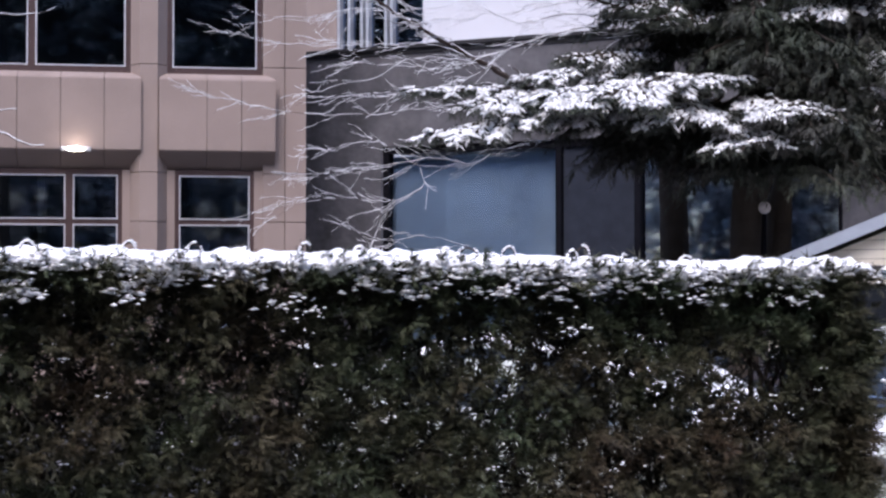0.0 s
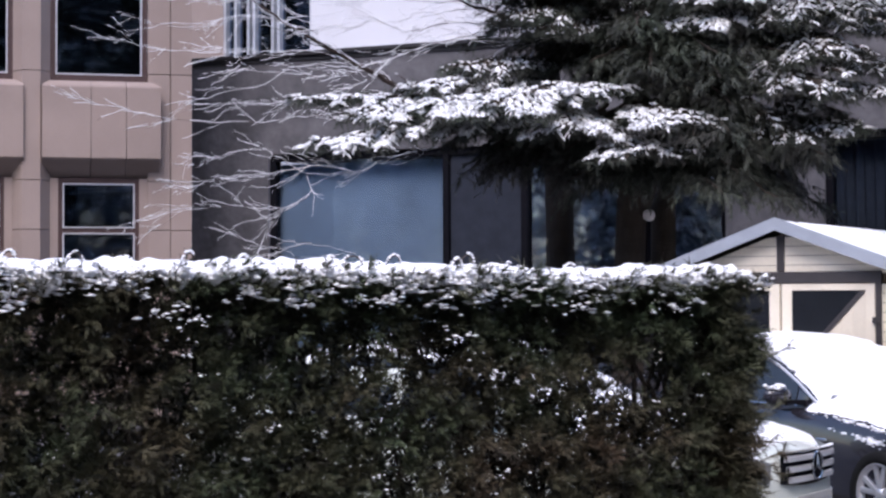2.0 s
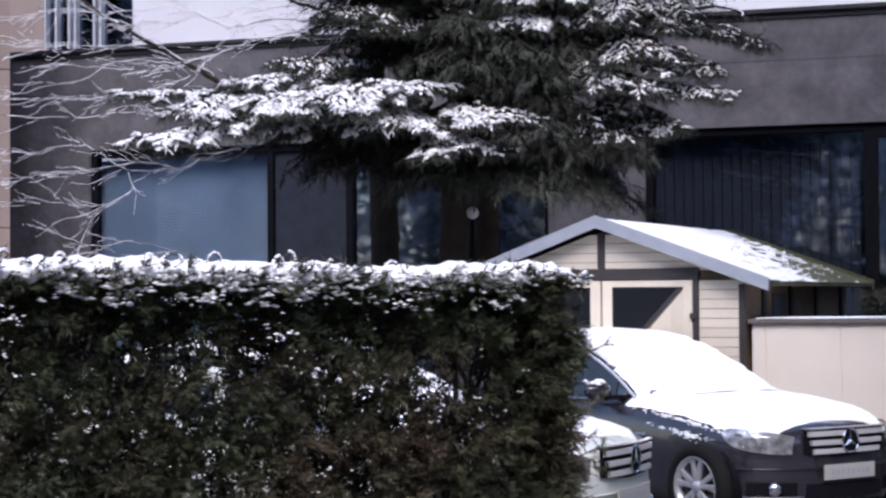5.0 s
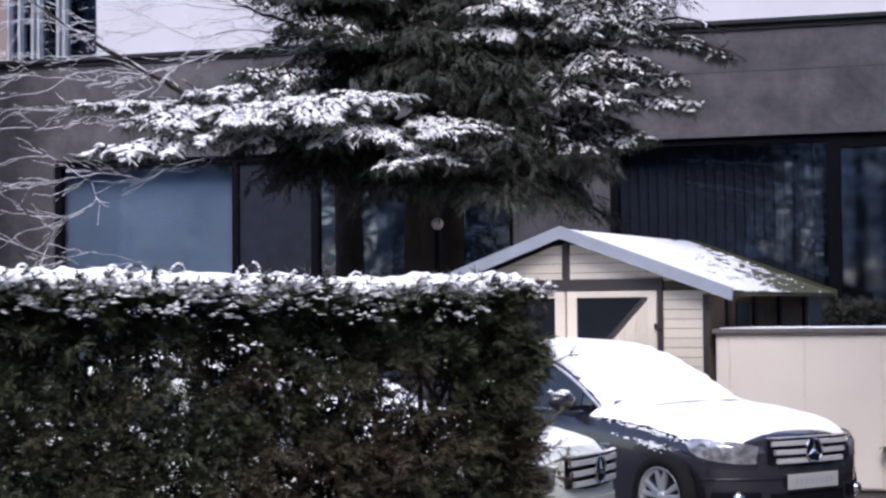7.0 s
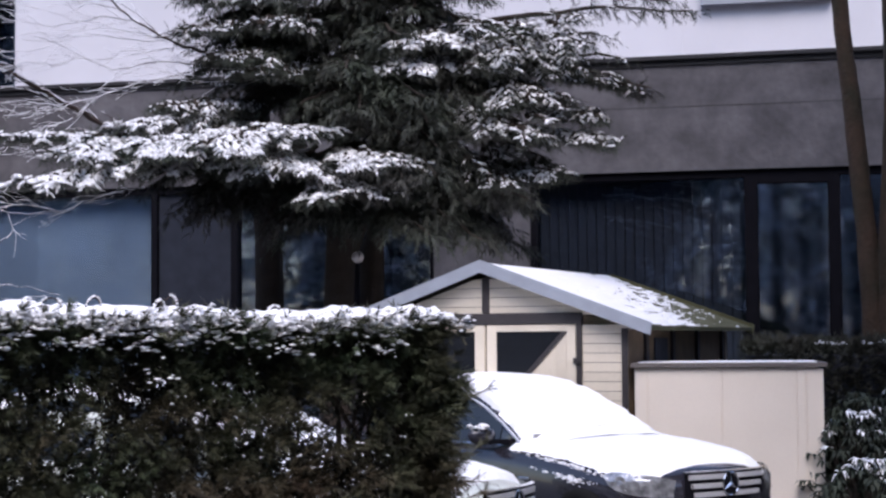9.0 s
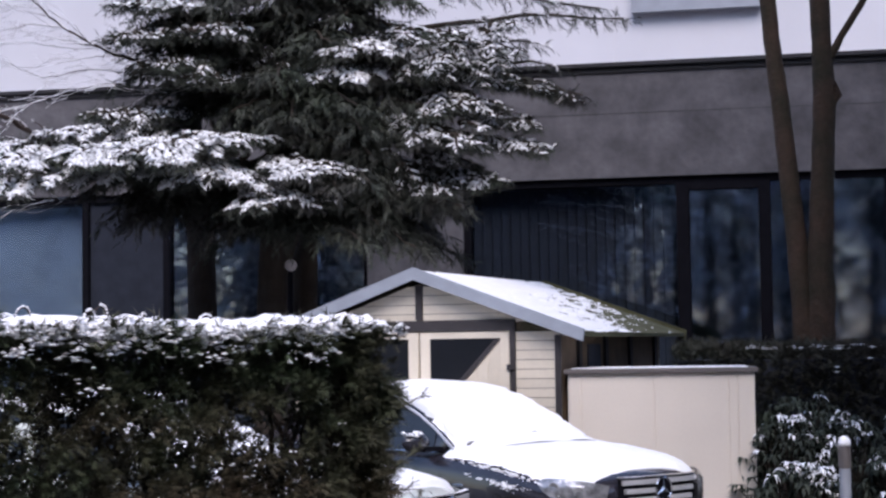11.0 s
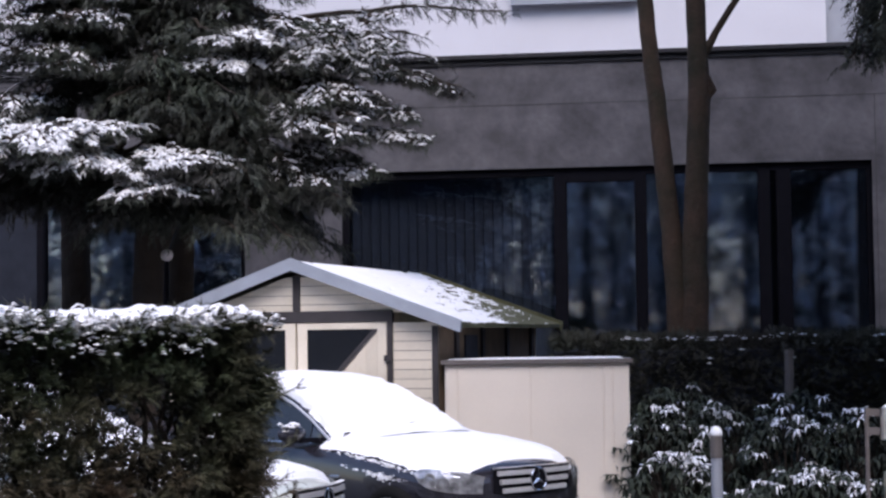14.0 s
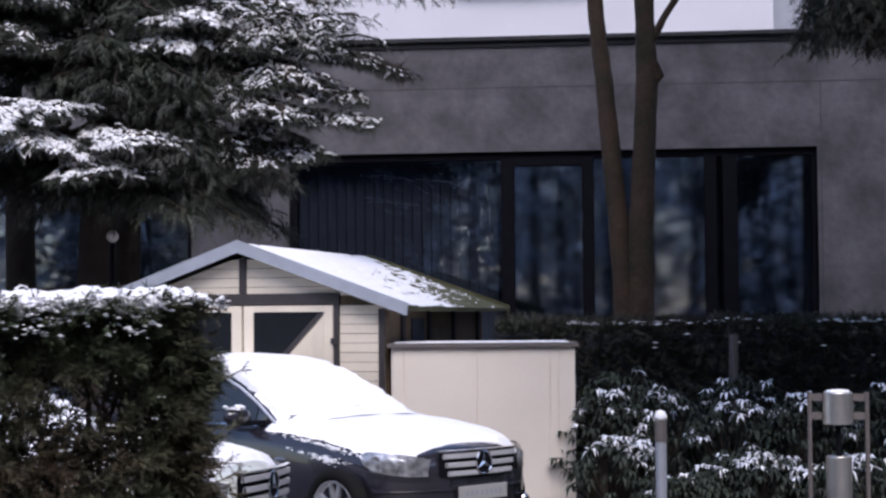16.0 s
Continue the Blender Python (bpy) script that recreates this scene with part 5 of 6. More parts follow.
def bulkhead_lamp():
    t = thing("wall_lamp", pose(-6.25, 23.17, 0, 0, 0, 200) @ pose(3.12, 0.26, 3.62), "lit white lamp under the concrete spandrel", "lamp")
    m = bpy.data.materials.new("lamp glow")
    m.use_nodes = True
    b = m.node_tree.nodes["Principled BSDF"]
    b.inputs["Emission Color"].default_value = (1.0, 0.93, 0.78, 1)
    b.inputs["Emission Strength"].default_value = 6.0
    part("housing", MB().box(-0.2, -0.045, -0.03, 0.2, 0.03, 0.03), M_ALU, t, bevel=0.01)
    part("lens", lathe([(0.001, -0.05)] + [(0.06 * math.sin(a), -0.05 * math.cos(a)) for a in (0.4, 0.9, 1.4, 1.9, 2.5)] + [(0.001, 0.05)], 14), m, t).matrix_basis = pose(0, 0.05, 0) @ Matrix.Diagonal((2.2, 0.7, 0.7, 1))
    lamp = new("lamp_light", bpy.data.lights.new("lamp_light", "POINT"))
    lamp.data.energy, lamp.data.shadow_soft_size, lamp.data.color = 0.9, 0.06, (1.0, 0.9, 0.72)
    lamp.parent = t
    lamp.matrix_basis = pose(0, 0.14, 0.02)


bulkhead_lamp()


def woodland():
    """The snowy wood that stands behind the viewer and shows in the windows."""
    t = thing("far_wood", pose(0, -22, 0), "dense snowy wood of bare and evergreen trees across the road", "wood", kind="stuff")
    rnd = random.Random(71)
    wood, leaf, snow = MB(), MB(), MB()
    for k in range(90):
        x, y = -34 + 68 * ((k * 0.382) % 1 + rnd.random() * 0.02), rnd.uniform(-12, 6)
        H = rnd.uniform(9, 13)
        wood.tube([(x, y, 0), (x, y, H * 0.5), (x, y, H)], [0.3, 0.2, 0.03], 6)
        for j in range(38):
            z = 0.4 + (H - 1.5) * (j / 38)
            r = (0.6 + 2.9 * (1 - j / 38)) * rnd.uniform(0.5, 1.1)
            w = rnd.uniform(0, 2 * math.pi)
            a, b = Vector((x, y, z)), Vector((x + r * math.cos(w), y + r * math.sin(w), z - 0.25 * r))
            for s in range(9):
                u = (s + rnd.random()) / 9
                c = a.lerp(b, u)
                d = Vector((rnd.gauss(0, 1), rnd.gauss(0, 1), rnd.gauss(-0.3, 0.3)))
                frond(leaf, c, d, Vector((0, 0, 1)), rnd.uniform(0.5, 0.9), rnd.uniform(0.2, 0.35), rnd)
                if rnd.random() < 0.75:
                    frond(snow, c + Vector((0, 0, 0.06)), d, Vector((0, 0, 1)), rnd.uniform(0.5, 0.95), rnd.uniform(0.2, 0.36), rnd)
    for k in range(105000):
        w, r = radians(rnd.uniform(172, 368)), rnd.uniform(44, 50)
        c = Vector((r * math.cos(w), 32 + r * math.sin(w), 24 * rnd.random() ** 1.15))
        d = Vector((rnd.gauss(0, 1), rnd.gauss(0, 1), rnd.gauss(-0.2, 0.4)))
        frond(snow if rnd.random() < (0.72 if c.z < 9 else 0.22) else leaf, c, d, Vector((0, rnd.gauss(0, 1), 1)), rnd.uniform(0.5, 1.1) * (1 + c.z / 11), rnd.uniform(0.14, 0.3) * (1 + c.z / 11), rnd)
    tagged(part("stems", wood, M_DARKBARK, t), kind="stuff")
    tagged(part("foliage", leaf, M_CONIFER, t), kind="stuff")
    tagged(part("snow", snow, M_SNOW, t), kind="stuff")


woodland()


# ---- cars ----
def lerp_table(tab, x):
    for a, b in zip(tab, tab[1:]):
        if b[0] <= x <= a[0]:
            s = (x - a[0]) / (b[0] - a[0])
            return [p + (q - p) * s for p, q in zip(a[1:], b[1:])]
    return list((tab[0] if x > tab[0][0] else tab[-1])[1:])


# x behind the nose: underside, shoulder height, top height
SIDE = [(0.0, 0.24, 0.60, 0.745), (-0.04, 0.22, 0.63, 0.775), (-0.12, 0.20, 0.66, 0.80), (-0.3, 0.19, 0.71, 0.825), (-0.6, 0.18, 0.765, 0.855), (-1.0, 0.18, 0.825, 0.90), (-1.5, 0.18, 0.87, 0.93),
        (-2.2, 0.18, 0.89, 0.93), (-3.6, 0.18, 0.92, 0.95), (-4.1, 0.2, 0.94, 1.0), (-4.4, 0.24, 0.92, 1.0), (-4.58, 0.34, 0.80, 0.90)]
ROOF = [(-1.50, 0.915), (-1.82, 1.11), (-2.1, 1.25), (-2.35, 1.34), (-2.6, 1.385), (-2.9, 1.40), (-3.2, 1.385), (-3.55, 1.30), (-3.9, 1.14), (-4.15, 1.0)]


def half_width(x):
    if x > -0.8:
        return max(0.06, 0.885 * (1 - ((x + 0.8) / 0.8) ** 2.7) ** (1 / 2.7)) if x < 0 else 0.06
    if x < -3.9:
        return 0.885 - 0.11 * ((-3.9 - x) / 0.68) ** 2
    return 0.885


def section(x):
    zb, zs, zt = lerp_table(SIDE, x)
    w = half_width(x)
    ws = w * (0.93 if x < -0.3 else 0.93 + 0.05 * (x + 0.3) / 0.3)
    return [(0, zb), (0.86 * w, zb), (0.965 * w, zb + 0.09), (0.985 * w, zb + 0.22), (w, 0.5 * (zb + zs) + 0.08), (0.992 * w, zs - 0.1), (0.975 * w, zs - 0.035), (ws, zs), (0.82 * ws, zs + (zt - zs) * 0.5), (0.55 * ws, zs + (zt - zs) * 0.82), (0.25 * ws, zs + (zt - zs) * 0.97), (0, zt)]


def top_at(x, y):
    s = section(x)[6:]
    y = abs(y)
    for (a, za), (b, zb) in zip(s, s[1:]):
        if b <= y <= a and a > b:
            return zb + (za - zb) * (y - b) / (a - b)
    return s[-1][1] if y < 0.1 else s[0][1]


def cabin(x):
    zt, = lerp_table(ROOF, x)
    u = min(1, max(0, (zt - 0.91) / 0.48))
    bw, tw = 0.765 - 0.05 * (1 - u), 0.72 - 0.15 * u
    return [(bw, 0.85), (bw - 0.01, 0.90), (bw + (tw - bw) * 0.6, 0.90 + (zt - 0.90) * 0.6), (tw + 0.012, zt - 0.075 * u), (tw - 0.05, zt - 0.03 * u), (tw * 0.6, zt - 0.004), (0, zt + 0.012)]


def ring_of(half, x):
    return [(x, y, z) for y, z in half] + [(x, -y, z) for y, z in half[-2:0:-1]]


def carve(ob, cutters):
    """Cut wheel arches out of a body and keep the result as plain mesh."""
    made = []
    for c in cutters:
        cut = new("cutter", bpy.data.meshes.new("cutter"))
        cut.data.from_pydata(c.v, [], c.f)
        mod = ob.modifiers.new("arch", "BOOLEAN")
        mod.operation, mod.object, mod.solver = "DIFFERENCE", cut, "EXACT"
        made.append(cut)
    bpy.context.view_layer.update()
    deps = bpy.context.evaluated_depsgraph_get()
    me = bpy.data.meshes.new_from_object(ob.evaluated_get(deps))
    ob.modifiers.clear()
    ob.data = me
    for c in made:
        bpy.data.objects.remove(c)


def wheel(parent, x, y):
    out = -1 if y < 0 else 1
    w = thing("wheel", pose(x, y, 0.318, 0, 0, 0 if out < 0 else 180), "", "")
    w.parent = parent
    # local y minus is outward
    part("tyre", lathe([(0.225, 0.09), (0.25, 0.105), (0.295, 0.1), (0.316, 0.07), (0.318, -0.07), (0.298, -0.1), (0.25, -0.108), (0.228, -0.095), (0.225, 0.09)], 40, "y"), M_TYRE, w, smooth=True)
    part("rim", lathe([(0.224, 0.08), (0.205, 0.06), (0.2, -0.06), (0.215, -0.085), (0.229, -0.098), (0.226, -0.1), (0.21, -0.09), (0.196, -0.07), (0.19, -0.05)], 40, "y"), M_RIM, w, "silver alloy rim", smooth=True)
    part("hub", lathe([(0.001, -0.092), (0.03, -0.092), (0.05, -0.08), (0.056, -0.05), (0.05, 0.0)], 20, "y"), M_RIM, w, smooth=True)
    part("disc", lathe([(0.001, 0.02), (0.15, 0.02), (0.15, 0.035), (0.001, 0.035)], 24, "y"), M_DISC, w)
    for k in range(5):
        for s in (-1, 1):
            a = 2 * math.pi * k / 5 + s * 0.17 + 0.3
            b = 2 * math.pi * k / 5 + s * 0.23 + 0.3
            p, q = (0.04 * math.cos(a), 0.04 * math.sin(a)), (0.212 * math.cos(b), 0.212 * math.sin(b))
            d = Vector((q[0] - p[0], q[1] - p[1])).normalized()
            n = Vector((-d.y, d.x))
            mb = MB()
            o = [(p[0] + n.x * 0.017, p[1] + n.y * 0.017), (p[0] - n.x * 0.017, p[1] - n.y * 0.017), (q[0] - n.x * 0.021, q[1] - n.y * 0.021), (q[0] + n.x * 0.021, q[1] + n.y * 0.021)]
            mb.prism(o, -0.084, -0.05)
            part("spoke", mb, M_RIM, w, bevel=0.006)
    return w


def outline_x(y):
    """How far back the nose lies at half-width y."""
    u = min(0.999, abs(y) / 0.885)
    return -0.8 + 0.8 * (1 - u ** 2.7) ** (1 / 2.7)


def strip(y0, y1, z0, z1, off, n=14, thick=0.012):
    """A band that follows the curve of the nose."""
    rows = []
    for k in range(n + 1):
        y = y0 + (y1 - y0) * k / n
        x = outline_x(y) + off
        zz = [(f(y) if callable(f) else f) for f in (z0, z1)]
        rows.append([(x, y, zz[0]), (x + thick, y, zz[0] + 0.004), (x + thick, y, zz[1] - 0.004), (x, y, zz[1])])
    return MB().grid(rows, close=True)


def car(m, paint, label, seed, full_snow=True):
    c = thing("car", m, label, "car", "parked cars")
    rnd = random.Random(seed)
    xs = [-0.8 + 0.8 * math.cos(radians(a)) ** 0.75 for a in range(0, 90, 9)] + [-0.8 - 0.2 * k for k in range(0, 16)] + [-3.95, -4.1, -4.25, -4.4, -4.5, -4.58]
    rings = [ring_of(section(min(0, x)), min(0, x)) for x in xs]
    mb = MB().grid(rings, close=True)
    n = len(rings[0])
    mb.f.append(tuple(range(n - 1, -1, -1)))
    mb.f.append(tuple(len(mb.v) - n + k for k in range(n)))
    body = part("body", mb, paint, c)
    bm = bmesh.new()
    bm.from_mesh(body.data)
    bmesh.ops.recalc_face_normals(bm, faces=bm.faces)
    bm.to_mesh(body.data)
    bm.free()
    cuts = []
    for x in (-0.66, -3.42):
        for y in (-0.95, 0.95):
            cuts.append(MB().prism([(x + 0.365 * math.cos(radians(a)), 0.33 + 0.365 * math.sin(radians(a))) for a in range(0, 360, 12)], y - 0.32, y + 0.32))
    for q in cuts:
        q.f = [f[::-1] for f in q.f]
    carve(body, cuts)
    body.data.polygons.foreach_set("use_smooth", [True] * len(body.data.polygons))
    mod = body.modifiers.new("edges", "EDGE_SPLIT")
    mod.split_angle = radians(38)
    for x in (-0.66, -3.42):
        for y in (-0.84, 0.84):
            part("wheel_well", lathe([(0.355, 0.0), (0.355, 0.22), (0.02, 0.22)], 24, "y") if y < 0 else lathe([(0.355, 0.0), (0.355, -0.22), (0.02, -0.22)], 24, "y"), M_BLACK, c).matrix_basis = pose(x, y, 0.33)
            wheel(c, x, y * 0.965)
    # cabin
    cx = [-1.50, -1.62, -1.75, -1.9, -2.05, -2.2, -2.35, -2.6, -2.9, -3.2, -3.4, -3.6, -3.8, -4.0, -4.15]
    cb = part("cabin", MB().grid([[(x, y, z) for y, z in cabin(x)] + [(x, -y, z) for y, z in cabin(x)[-2::-1]] for x in cx]), paint, c, smooth=True)
    for sgn in (-1, 1):
        for x0, x1, name in ((-1.80, -2.60, "front_window"), (-2.68, -3.55, "rear_window")):
            rows = []
            for k in range(11):
                x = x0 + (x1 - x0) * k / 10
                s = cabin(x)
                lo, hi = Vector(s[1]), Vector(s[3])
                hi = lo.lerp(hi, 0.94)
                rows.append([(x, sgn * (lo.lerp(hi, u).x + 0.006), lo.lerp(hi, u).y + 0.012) for u in (0, 0.3, 0.6, 1)])
            part(name, MB().grid(rows), M_CARGLASS, c, "dark side window", smooth=True)
        # bright strip up the windscreen pillar and along the belt
        pillar = []
        for k in range(13):
            x = -1.53 - 0.82 * k / 12
            s = cabin(x)
            pillar.append((x, sgn * (s[3][0] + 0.008), s[3][1] + 0.004))
        part("pillar_trim", MB().tube(pillar, [0.012] * 13, 6), M_BARS, c)
        part("belt_trim", MB().tube([(x, sgn * (cabin(x)[1][0] + 0.012), 0.905) for x in (-1.62, -2.2, -2.9, -3.6)], [0.008] * 4, 6), M_CHROME, c)
        # mirror
        if sgn < 0:
            mr = part("mirror", lathe([(0.001, -0.12)] + [(0.075 * math.sin(a), -0.12 * math.cos(a)) for a in [0.3 + 0.28 * k for k in range(10)]] + [(0.001, 0.12)], 14, "y"), paint, c, smooth=True)
            mr.matrix_basis = pose(-1.74, sgn * 0.95, 0.985, 0, 0, sgn * 12) @ Matrix.Diagonal((0.8, 1, 1.05, 1))
            part("mirror_arm", MB().box(-1.77, min(sgn * 0.72, sgn * 0.9), 0.915, -1.68, max(sgn * 0.72, sgn * 0.9), 0.95), M_BLACK, c)
            sn = MB()
            for k in range(14):
                lump(sn, (-1.74 + rnd.gauss(0, 0.025), sgn * (0.96 + rnd.uniform(-0.1, 0.1)), 1.05 + rnd.uniform(-0.01, 0.012)), 0.03, 0.03, 0.022, rnd)
            part("mirror_snow", sn, M_SNOW, c, smooth=True)
        # door line, sill and side lamp
        dl = MB()
        rows = []
        for zz in (0.24, 0.4, 0.6, 0.75, 0.84):
            s = section(-1.52)
            y = max([a + (b - a) * (zz - za) / (zb - za) for (a, za), (b, zb) in zip(s[1:8], s[2:8]) if za <= zz <= zb and zb > za] or [0.8])
            rows.append([(-1.523, sgn * (y + 0.0015), zz), (-1.517, sgn * (y + 0.0015), zz)])
        part("door_gap", dl.grid(rows), M_BLACK, c)
        part("side_indicator", MB().box(-1.36, min(sgn * 0.875, sgn * 0.893), 0.66, -1.24, max(sgn * 0.875, sgn * 0.893), 0.685), M_CHROME, c, bevel=0.005)
        # headlamp wrapping the corner
        lampx = [-0.45, -0.43, -0.40, -0.35, -0.28, -0.21, -0.15, -0.10, -0.065]
        lo = [0.735, 0.715, 0.67, 0.635, 0.61, 0.595, 0.585, 0.58, 0.58]
        hi = [0.75, 0.758, 0.765, 0.765, 0.76, 0.752, 0.74, 0.725, 0.705]

        def lamp_grid(a, b, off):
            rows = []
            for x, l0, h0 in zip(lampx, lo, hi):
                w = half_width(x)
                rows.append([(x + off * 0.7, sgn * (w * (0.992 - 0.055 * u * u) + off), l0 + (h0 - l0) * u) for u in (a + (b - a) * k / 5 for k in range(6))])
            return MB().grid(rows if sgn > 0 else [r[::-1] for r in rows])

        hl = part("headlight", lamp_grid(0, 1, 0.006), M_LAMPCOVER, c, "clear glass headlight with silver reflectors", smooth=True)
        for x, z, r in ((-0.33, 0.70, 0.045), (-0.18, 0.665, 0.048)):
            p = part("reflector", lathe([(0.001, 0.001), (r * 0.6, 0.003), (r * 0.75, 0.006), (r, 0.0)], 16, "z"), M_LAMPGLASS, hl, smooth=True)
            wy = half_width(x)
            ang = math.atan2(half_width(x - 0.05) - half_width(x + 0.05), 0.1)
            p.matrix_basis = look((x + 0.004, sgn * (wy * 0.975 + 0.002), z), (x + 0.016 - math.sin(ang), sgn * (wy * 0.975 + 0.014 - math.cos(ang)), z))
        # fog lamp in the bumper
        part("fog_lamp", lathe([(0.001, 0.03), (0.03, 0.028), (0.045, 0.015), (0.05, 0.0)], 16, "z"), M_CHROME, c, smooth=True).matrix_basis = look((outline_x(0.62) + 0.02, sgn * 0.62, 0.33), (outline_x(0.62) - 1, sgn * 0.2, 0.33))
        part("bumper_trim", strip(sgn * 0.42, sgn * 0.78, 0.262, 0.28, 0.008), M_CHROME, c)
        part("air_intake", strip(sgn * 0.46, sgn * 0.76, 0.285, 0.375, 0.002, thick=0.006), M_BLACK, c)
    # grille with three bars, surround and round badge
    gz0, gz1 = (lambda y: 0.55 + 0.10 * abs(y) ** 1.5), (lambda y: 0.765 - 0.03 * abs(y))
    gr = part("grille", strip(-0.405, 0.405, gz0, gz1, 0.004), M_BLACK, c, "black grille with three chrome bars")
    for z in (0.593, 0.658, 0.723):
        part("grille_bar", strip(-0.385 + (0.723 - z) * 0.35, 0.385 - (0.723 - z) * 0.35, z - 0.019, z + 0.019, 0.016, thick=0.02), M_BARS, gr)
    part("grille_surround", strip(-0.42, 0.42, 0.75, 0.768, 0.0, thick=0.03), M_CHROME, gr)
    badge = MB()
    rows = []
    for k in range(28):
        a = 2 * math.pi * k / 28
        rows.append([((0.006 * math.cos(b)), (0.084 + 0.008 * math.sin(b)) * math.cos(a), (0.084 + 0.008 * math.sin(b)) * math.sin(a)) for b in (0, 1.57, 3.14, 4.71)])
    rows.append(rows[0])
    badge.grid(rows, close=True)
    for k in range(3):
        a = radians(90 + 120 * k)
        d, n2 = Vector((0, math.cos(a), math.sin(a))), Vector((0, -math.sin(a), math.cos(a)))
        badge.poly([d * 0.084, n2 * 0.02, Vector((0.012, 0, 0))])
        badge.poly([d * 0.084, Vector((0.012, 0, 0)), n2 * -0.02])
    part("badge", badge, M_CHROME, gr, "round chrome badge").matrix_basis = pose(0.045, 0, 0.665)
    part("badge_back", lathe([(0.001, 0.0), (0.08, 0.0), (0.08, 0.004), (0.001, 0.004)], 24, "z"), M_BLACK, gr).matrix_basis = pose(0.037, 0, 0.665, 0, 90, 0)
    part("lower_intake", strip(-0.38, 0.38, 0.25, 0.36, 0.003, thick=0.008), M_BLACK, c)
    part("bumper_crease", strip(-0.8, 0.8, 0.465, 0.478, 0.002, n=24, thick=0.01), paint, c)
    # plate with plain dark bars in place of writing
    pl = part("plate", MB().box(0.02, -0.26, 0.385, 0.036, 0.26, 0.495), M_PLATE, c, "white plate", bevel=0.004)
    for y in (-0.19, -0.14, -0.09, -0.03, 0.02, 0.07, 0.12, 0.17):
        part("plate_bar", MB().box(0.0362, y, 0.42, 0.0375, y + 0.028, 0.46), M_GREYPAINT, pl)
    # snow on bonnet, screen and roof
    rows = []
    nx, ny = 90, 44
    for i in range(nx + 1):
        x = -0.15 - i / nx * 1.46
        wmax = min(0.80, half_width(x) * 0.91)
        row = []
        for j in range(ny + 1):
            v = -1 + 2 * j / ny
            e = 0.04 * noise.noise((x * 5, v * 2, seed)) + 0.035 * noise.noise((x * 19, v * 3, seed + 4)) + 0.02 * noise.noise((x * 45, v * 3, seed))
            y = v * (wmax + (e if abs(v) > 0.8 else 0))
            rim = min(1, (1 - abs(v)) * 6, i / 3)
            h = -0.006 + (0.045 + 0.026 * min(1, max(0, -x - 0.15) / 0.4) + 0.012 * noise.noise((x * 3, y * 3, 2)) + 0.004 * noise.noise((x * 22, y * 22, 3))) * rim
            row.append((x + (0.02 * noise.noise((y * 9, 1, seed)) if i < 4 else 0), y, top_at(x, y) + h))
        rows.append(row)
    part("bonnet_snow", MB().grid([r[::-1] for r in rows]), M_SNOW, c, "smooth thick snow", smooth=True)
    rows = []
    for i in range(61):
        x = -1.48 - i / 60 * 2.42
        s = cabin(x)[3:]
        row = []
        for v in [-1 + k / 14 for k in range(29)]:
            u = (1 - abs(v)) * (len(s) - 1)
            k = min(len(s) - 2, int(u))
            y = s[k][0] + (s[k + 1][0] - s[k][0]) * (u - k)
            z = s[k][1] + (s[k + 1][1] - s[k][1]) * (u - k)
            rim = min(1, (1 - abs(v)) * 7)
            h = -0.004 + rim * (0.055 + 0.03 * min(1, max(0, (x + 2.9) / 0.6)) + 0.008 * noise.noise((x * 4, y * 4, 6)))
            sl = 0.5 if x > -2.2 else 0.0
            row.append((x + h * sl, math.copysign(max(0, y - (0.012 if x < -2.3 else 0.04) + (0.012 if x < -2.3 else 0.03) * noise.noise((x * 14, v * 3, 1))), v), z + h))
        rows.append(row)
    part("roof_snow", MB().grid([r[::-1] for r in rows]), M_SNOW, c, "smooth thick snow on screen and roof", smooth=True)
    # snow drifted into the hollow between bonnet and screen
    rows = []
    for i in range(19):
        u = i / 18
        row = []
        for j in range(31):
            v = -1 + 2 * j / 30
            y = v * (0.69 - 0.04 * u)
            lo, hi, mid = Vector((-1.2, top_at(-1.2, y) + 0.074)), Vector((-1.93, cabin(-1.93)[6][1] + 0.085 - 0.05 * abs(v) ** 3)), Vector((-1.47, top_at(-1.2, y) + 0.108))
            p = lo * (1 - u) ** 2 + mid * (2 * u * (1 - u)) + hi * u * u
            row.append((p.x, y, p.y - 0.09 * max(0, abs(v) - 0.8) / 0.2 - 0.006 * (u < 0.06 or u > 0.94) + 0.006 * noise.noise((p.x * 7, y * 7, seed))))
        rows.append(row)
    part("cowl_snow", MB().grid([r[::-1] for r in rows]), M_SNOW, c, "smooth drifted snow", smooth=True)
    # wiper tip poking out
    part("wiper", MB().tube([(-1.42, -0.1, 1.03), (-1.45, 0.12, 1.045)], [0.007, 0.005], 5), M_BLACK, c)
    # scraps of snow on the wings
    sn = MB()
    for k in range(240):
        sgn = -1 if rnd.random() < 0.7 else 1
        x = rnd.choice((rnd.gauss(-0.72, 0.1), rnd.gauss(-1.02, 0.13), rnd.uniform(-1.5, -0.3)))
        if x > -0.25:
            continue
        s = section(x)
        u = rnd.random() ** 1.5
        y, z = s[7][0] + (s[5][0] - s[7][0]) * u, s[7][1] + (s[5][1] - s[7][1]) * u
        r = rnd.uniform(0.006, 0.022)
        lump(sn, (x, sgn * (y + 0.002), z), r * 1.7, r * 0.5, r * 0.7, rnd)
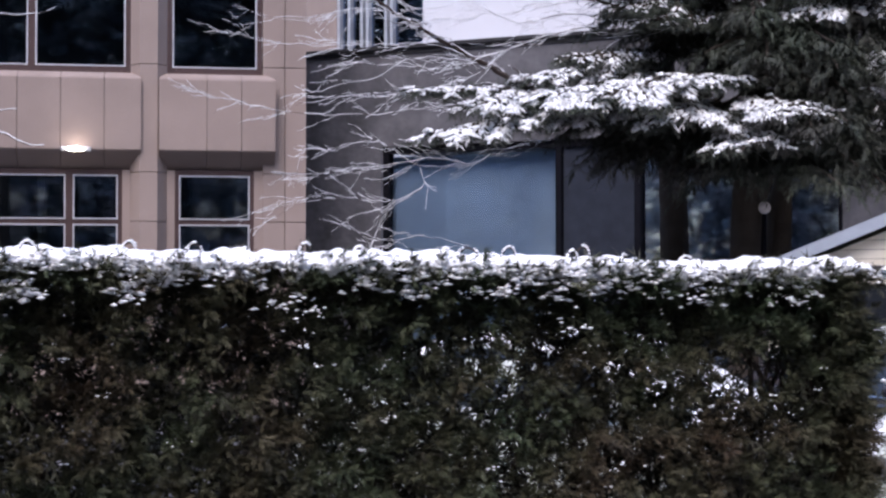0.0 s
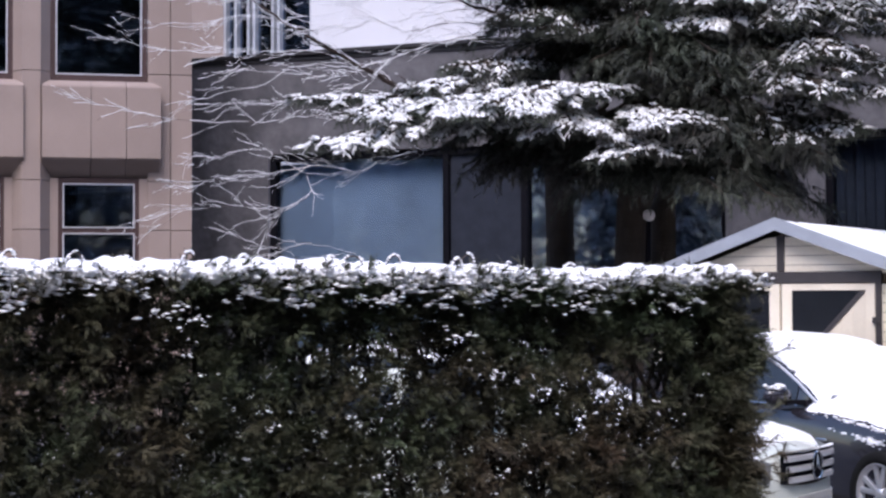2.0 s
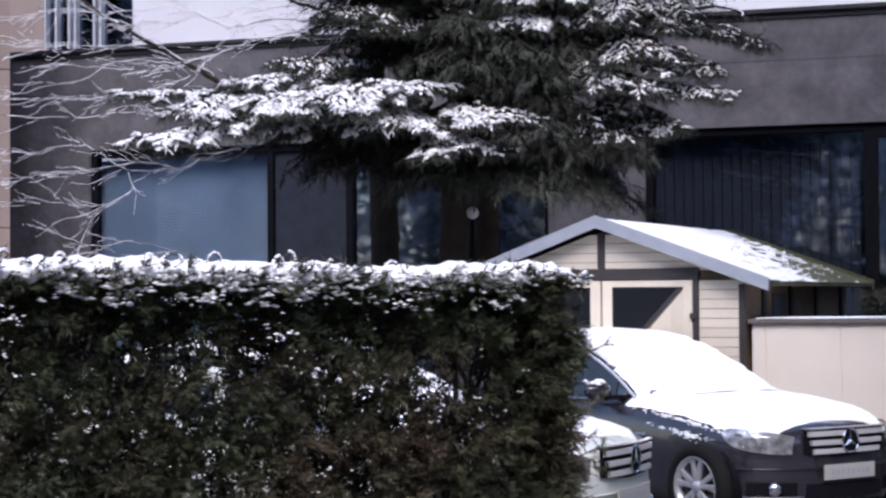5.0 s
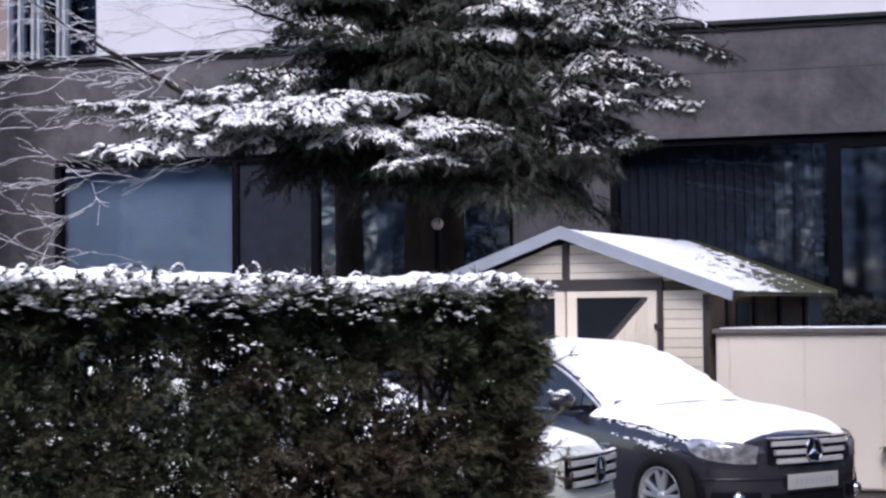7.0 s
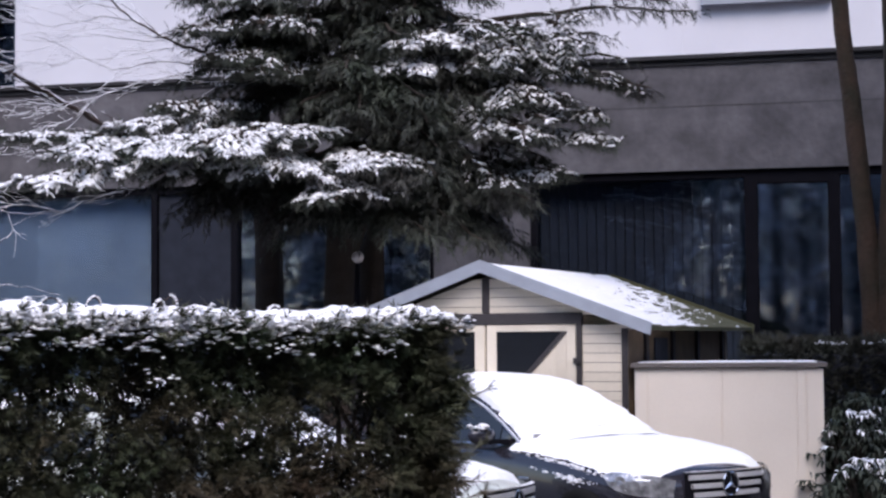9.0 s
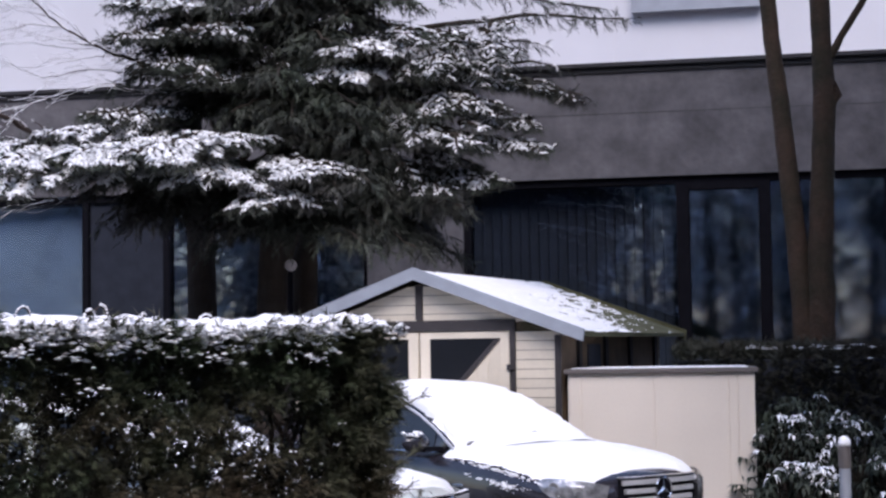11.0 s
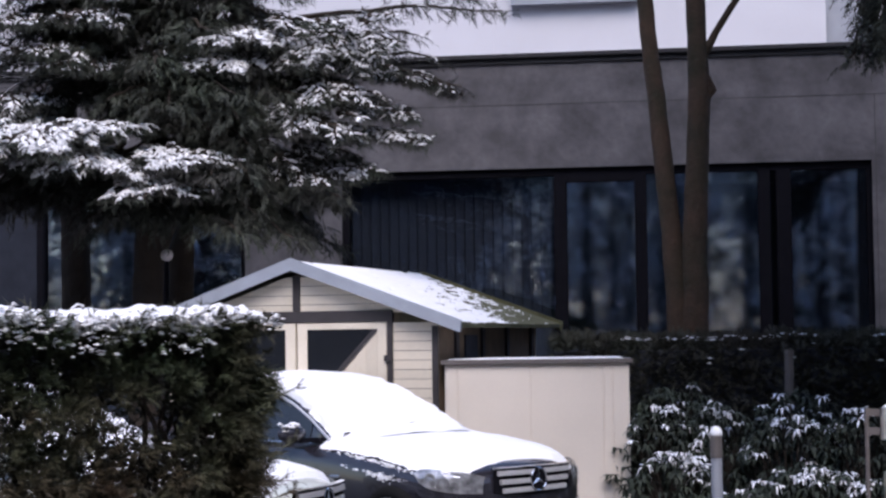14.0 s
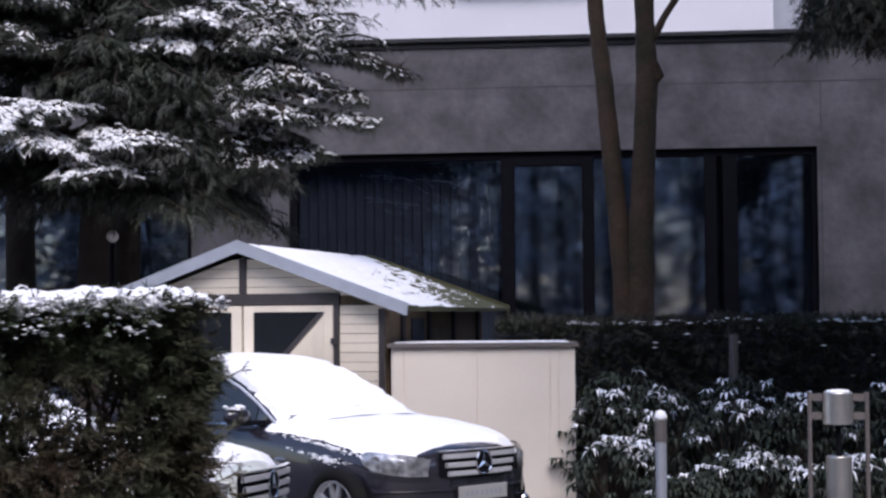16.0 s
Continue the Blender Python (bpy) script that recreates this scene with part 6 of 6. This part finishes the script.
    for k in range(420):
        x = rnd.gauss(-0.80, 0.085)
        s = section(x)
        u = abs(rnd.gauss(0.55, 0.25))
        y, z = s[7][0] + (s[5][0] - s[7][0]) * u, s[7][1] + (s[5][1] - s[7][1]) * u
        r = rnd.uniform(0.005, 0.016)
        lump(sn, (x, -(y + 0.001), z), r * 1.8, r * 0.3, r * 0.7, rnd)
    tagged(part("snow_dusting", sn, M_SNOW, c, smooth=True), "thin scraps of snow", kind="stuff")
    return c


M_TYRE = material("tyre rubber", (0.009, 0.009, 0.009), rough=0.9, vary=0.2, spec=0.15)
M_RIM = material("silver alloy", (0.6, 0.6, 0.62), rough=0.3, metal=0.7, vary=0.08, bump=0)
M_DISC = material("brake disc", (0.12, 0.11, 0.1), rough=0.5, metal=0.5, vary=0.2)
M_CHROME = material("chrome", (0.75, 0.75, 0.77), rough=0.12, metal=1.0, vary=0.05, bump=0)
M_BARS = material("bright grille bar", (0.62, 0.62, 0.64), rough=0.3, metal=0.35, vary=0.05, bump=0)
M_PLATE = material("white plate", (0.36, 0.36, 0.35), rough=0.5, vary=0.05)
M_DARKPAINT = material("dark blue-black car paint", (0.02, 0.019, 0.026), rough=0.25, vary=0.1, bump=0, coat=0.8)
M_WHITEPAINT = material("silver white car paint", (0.58, 0.61, 0.56), rough=0.3, vary=0.05, bump=0, coat=0.6)
M_CARGLASS = material("car window glass", (0.02, 0.024, 0.03), rough=0.06, vary=0.1, bump=0)
M_LAMPCOVER = material("headlight cover", (0.4, 0.405, 0.42), rough=0.06, metal=0.6, vary=0.6, scale=18, grain=30, bump=0.25, coat=1.0)
M_LAMPGLASS = material("headlight glass", (0.5, 0.51, 0.53), rough=0.1, metal=0.55, vary=0.22, scale=14, grain=20, bump=0.12, coat=1.0)
car(pose(2.665, 12.44, 0, 0, 0, -55.5) @ Matrix.Scale(0.97, 4), M_DARKPAINT, "dark blue-black saloon car under smooth thick snow", 61)
car(pose(0.975, 10.92, 0, 0, 0, -27), M_WHITEPAINT, "silver-white saloon car under snow behind the hedge", 62)
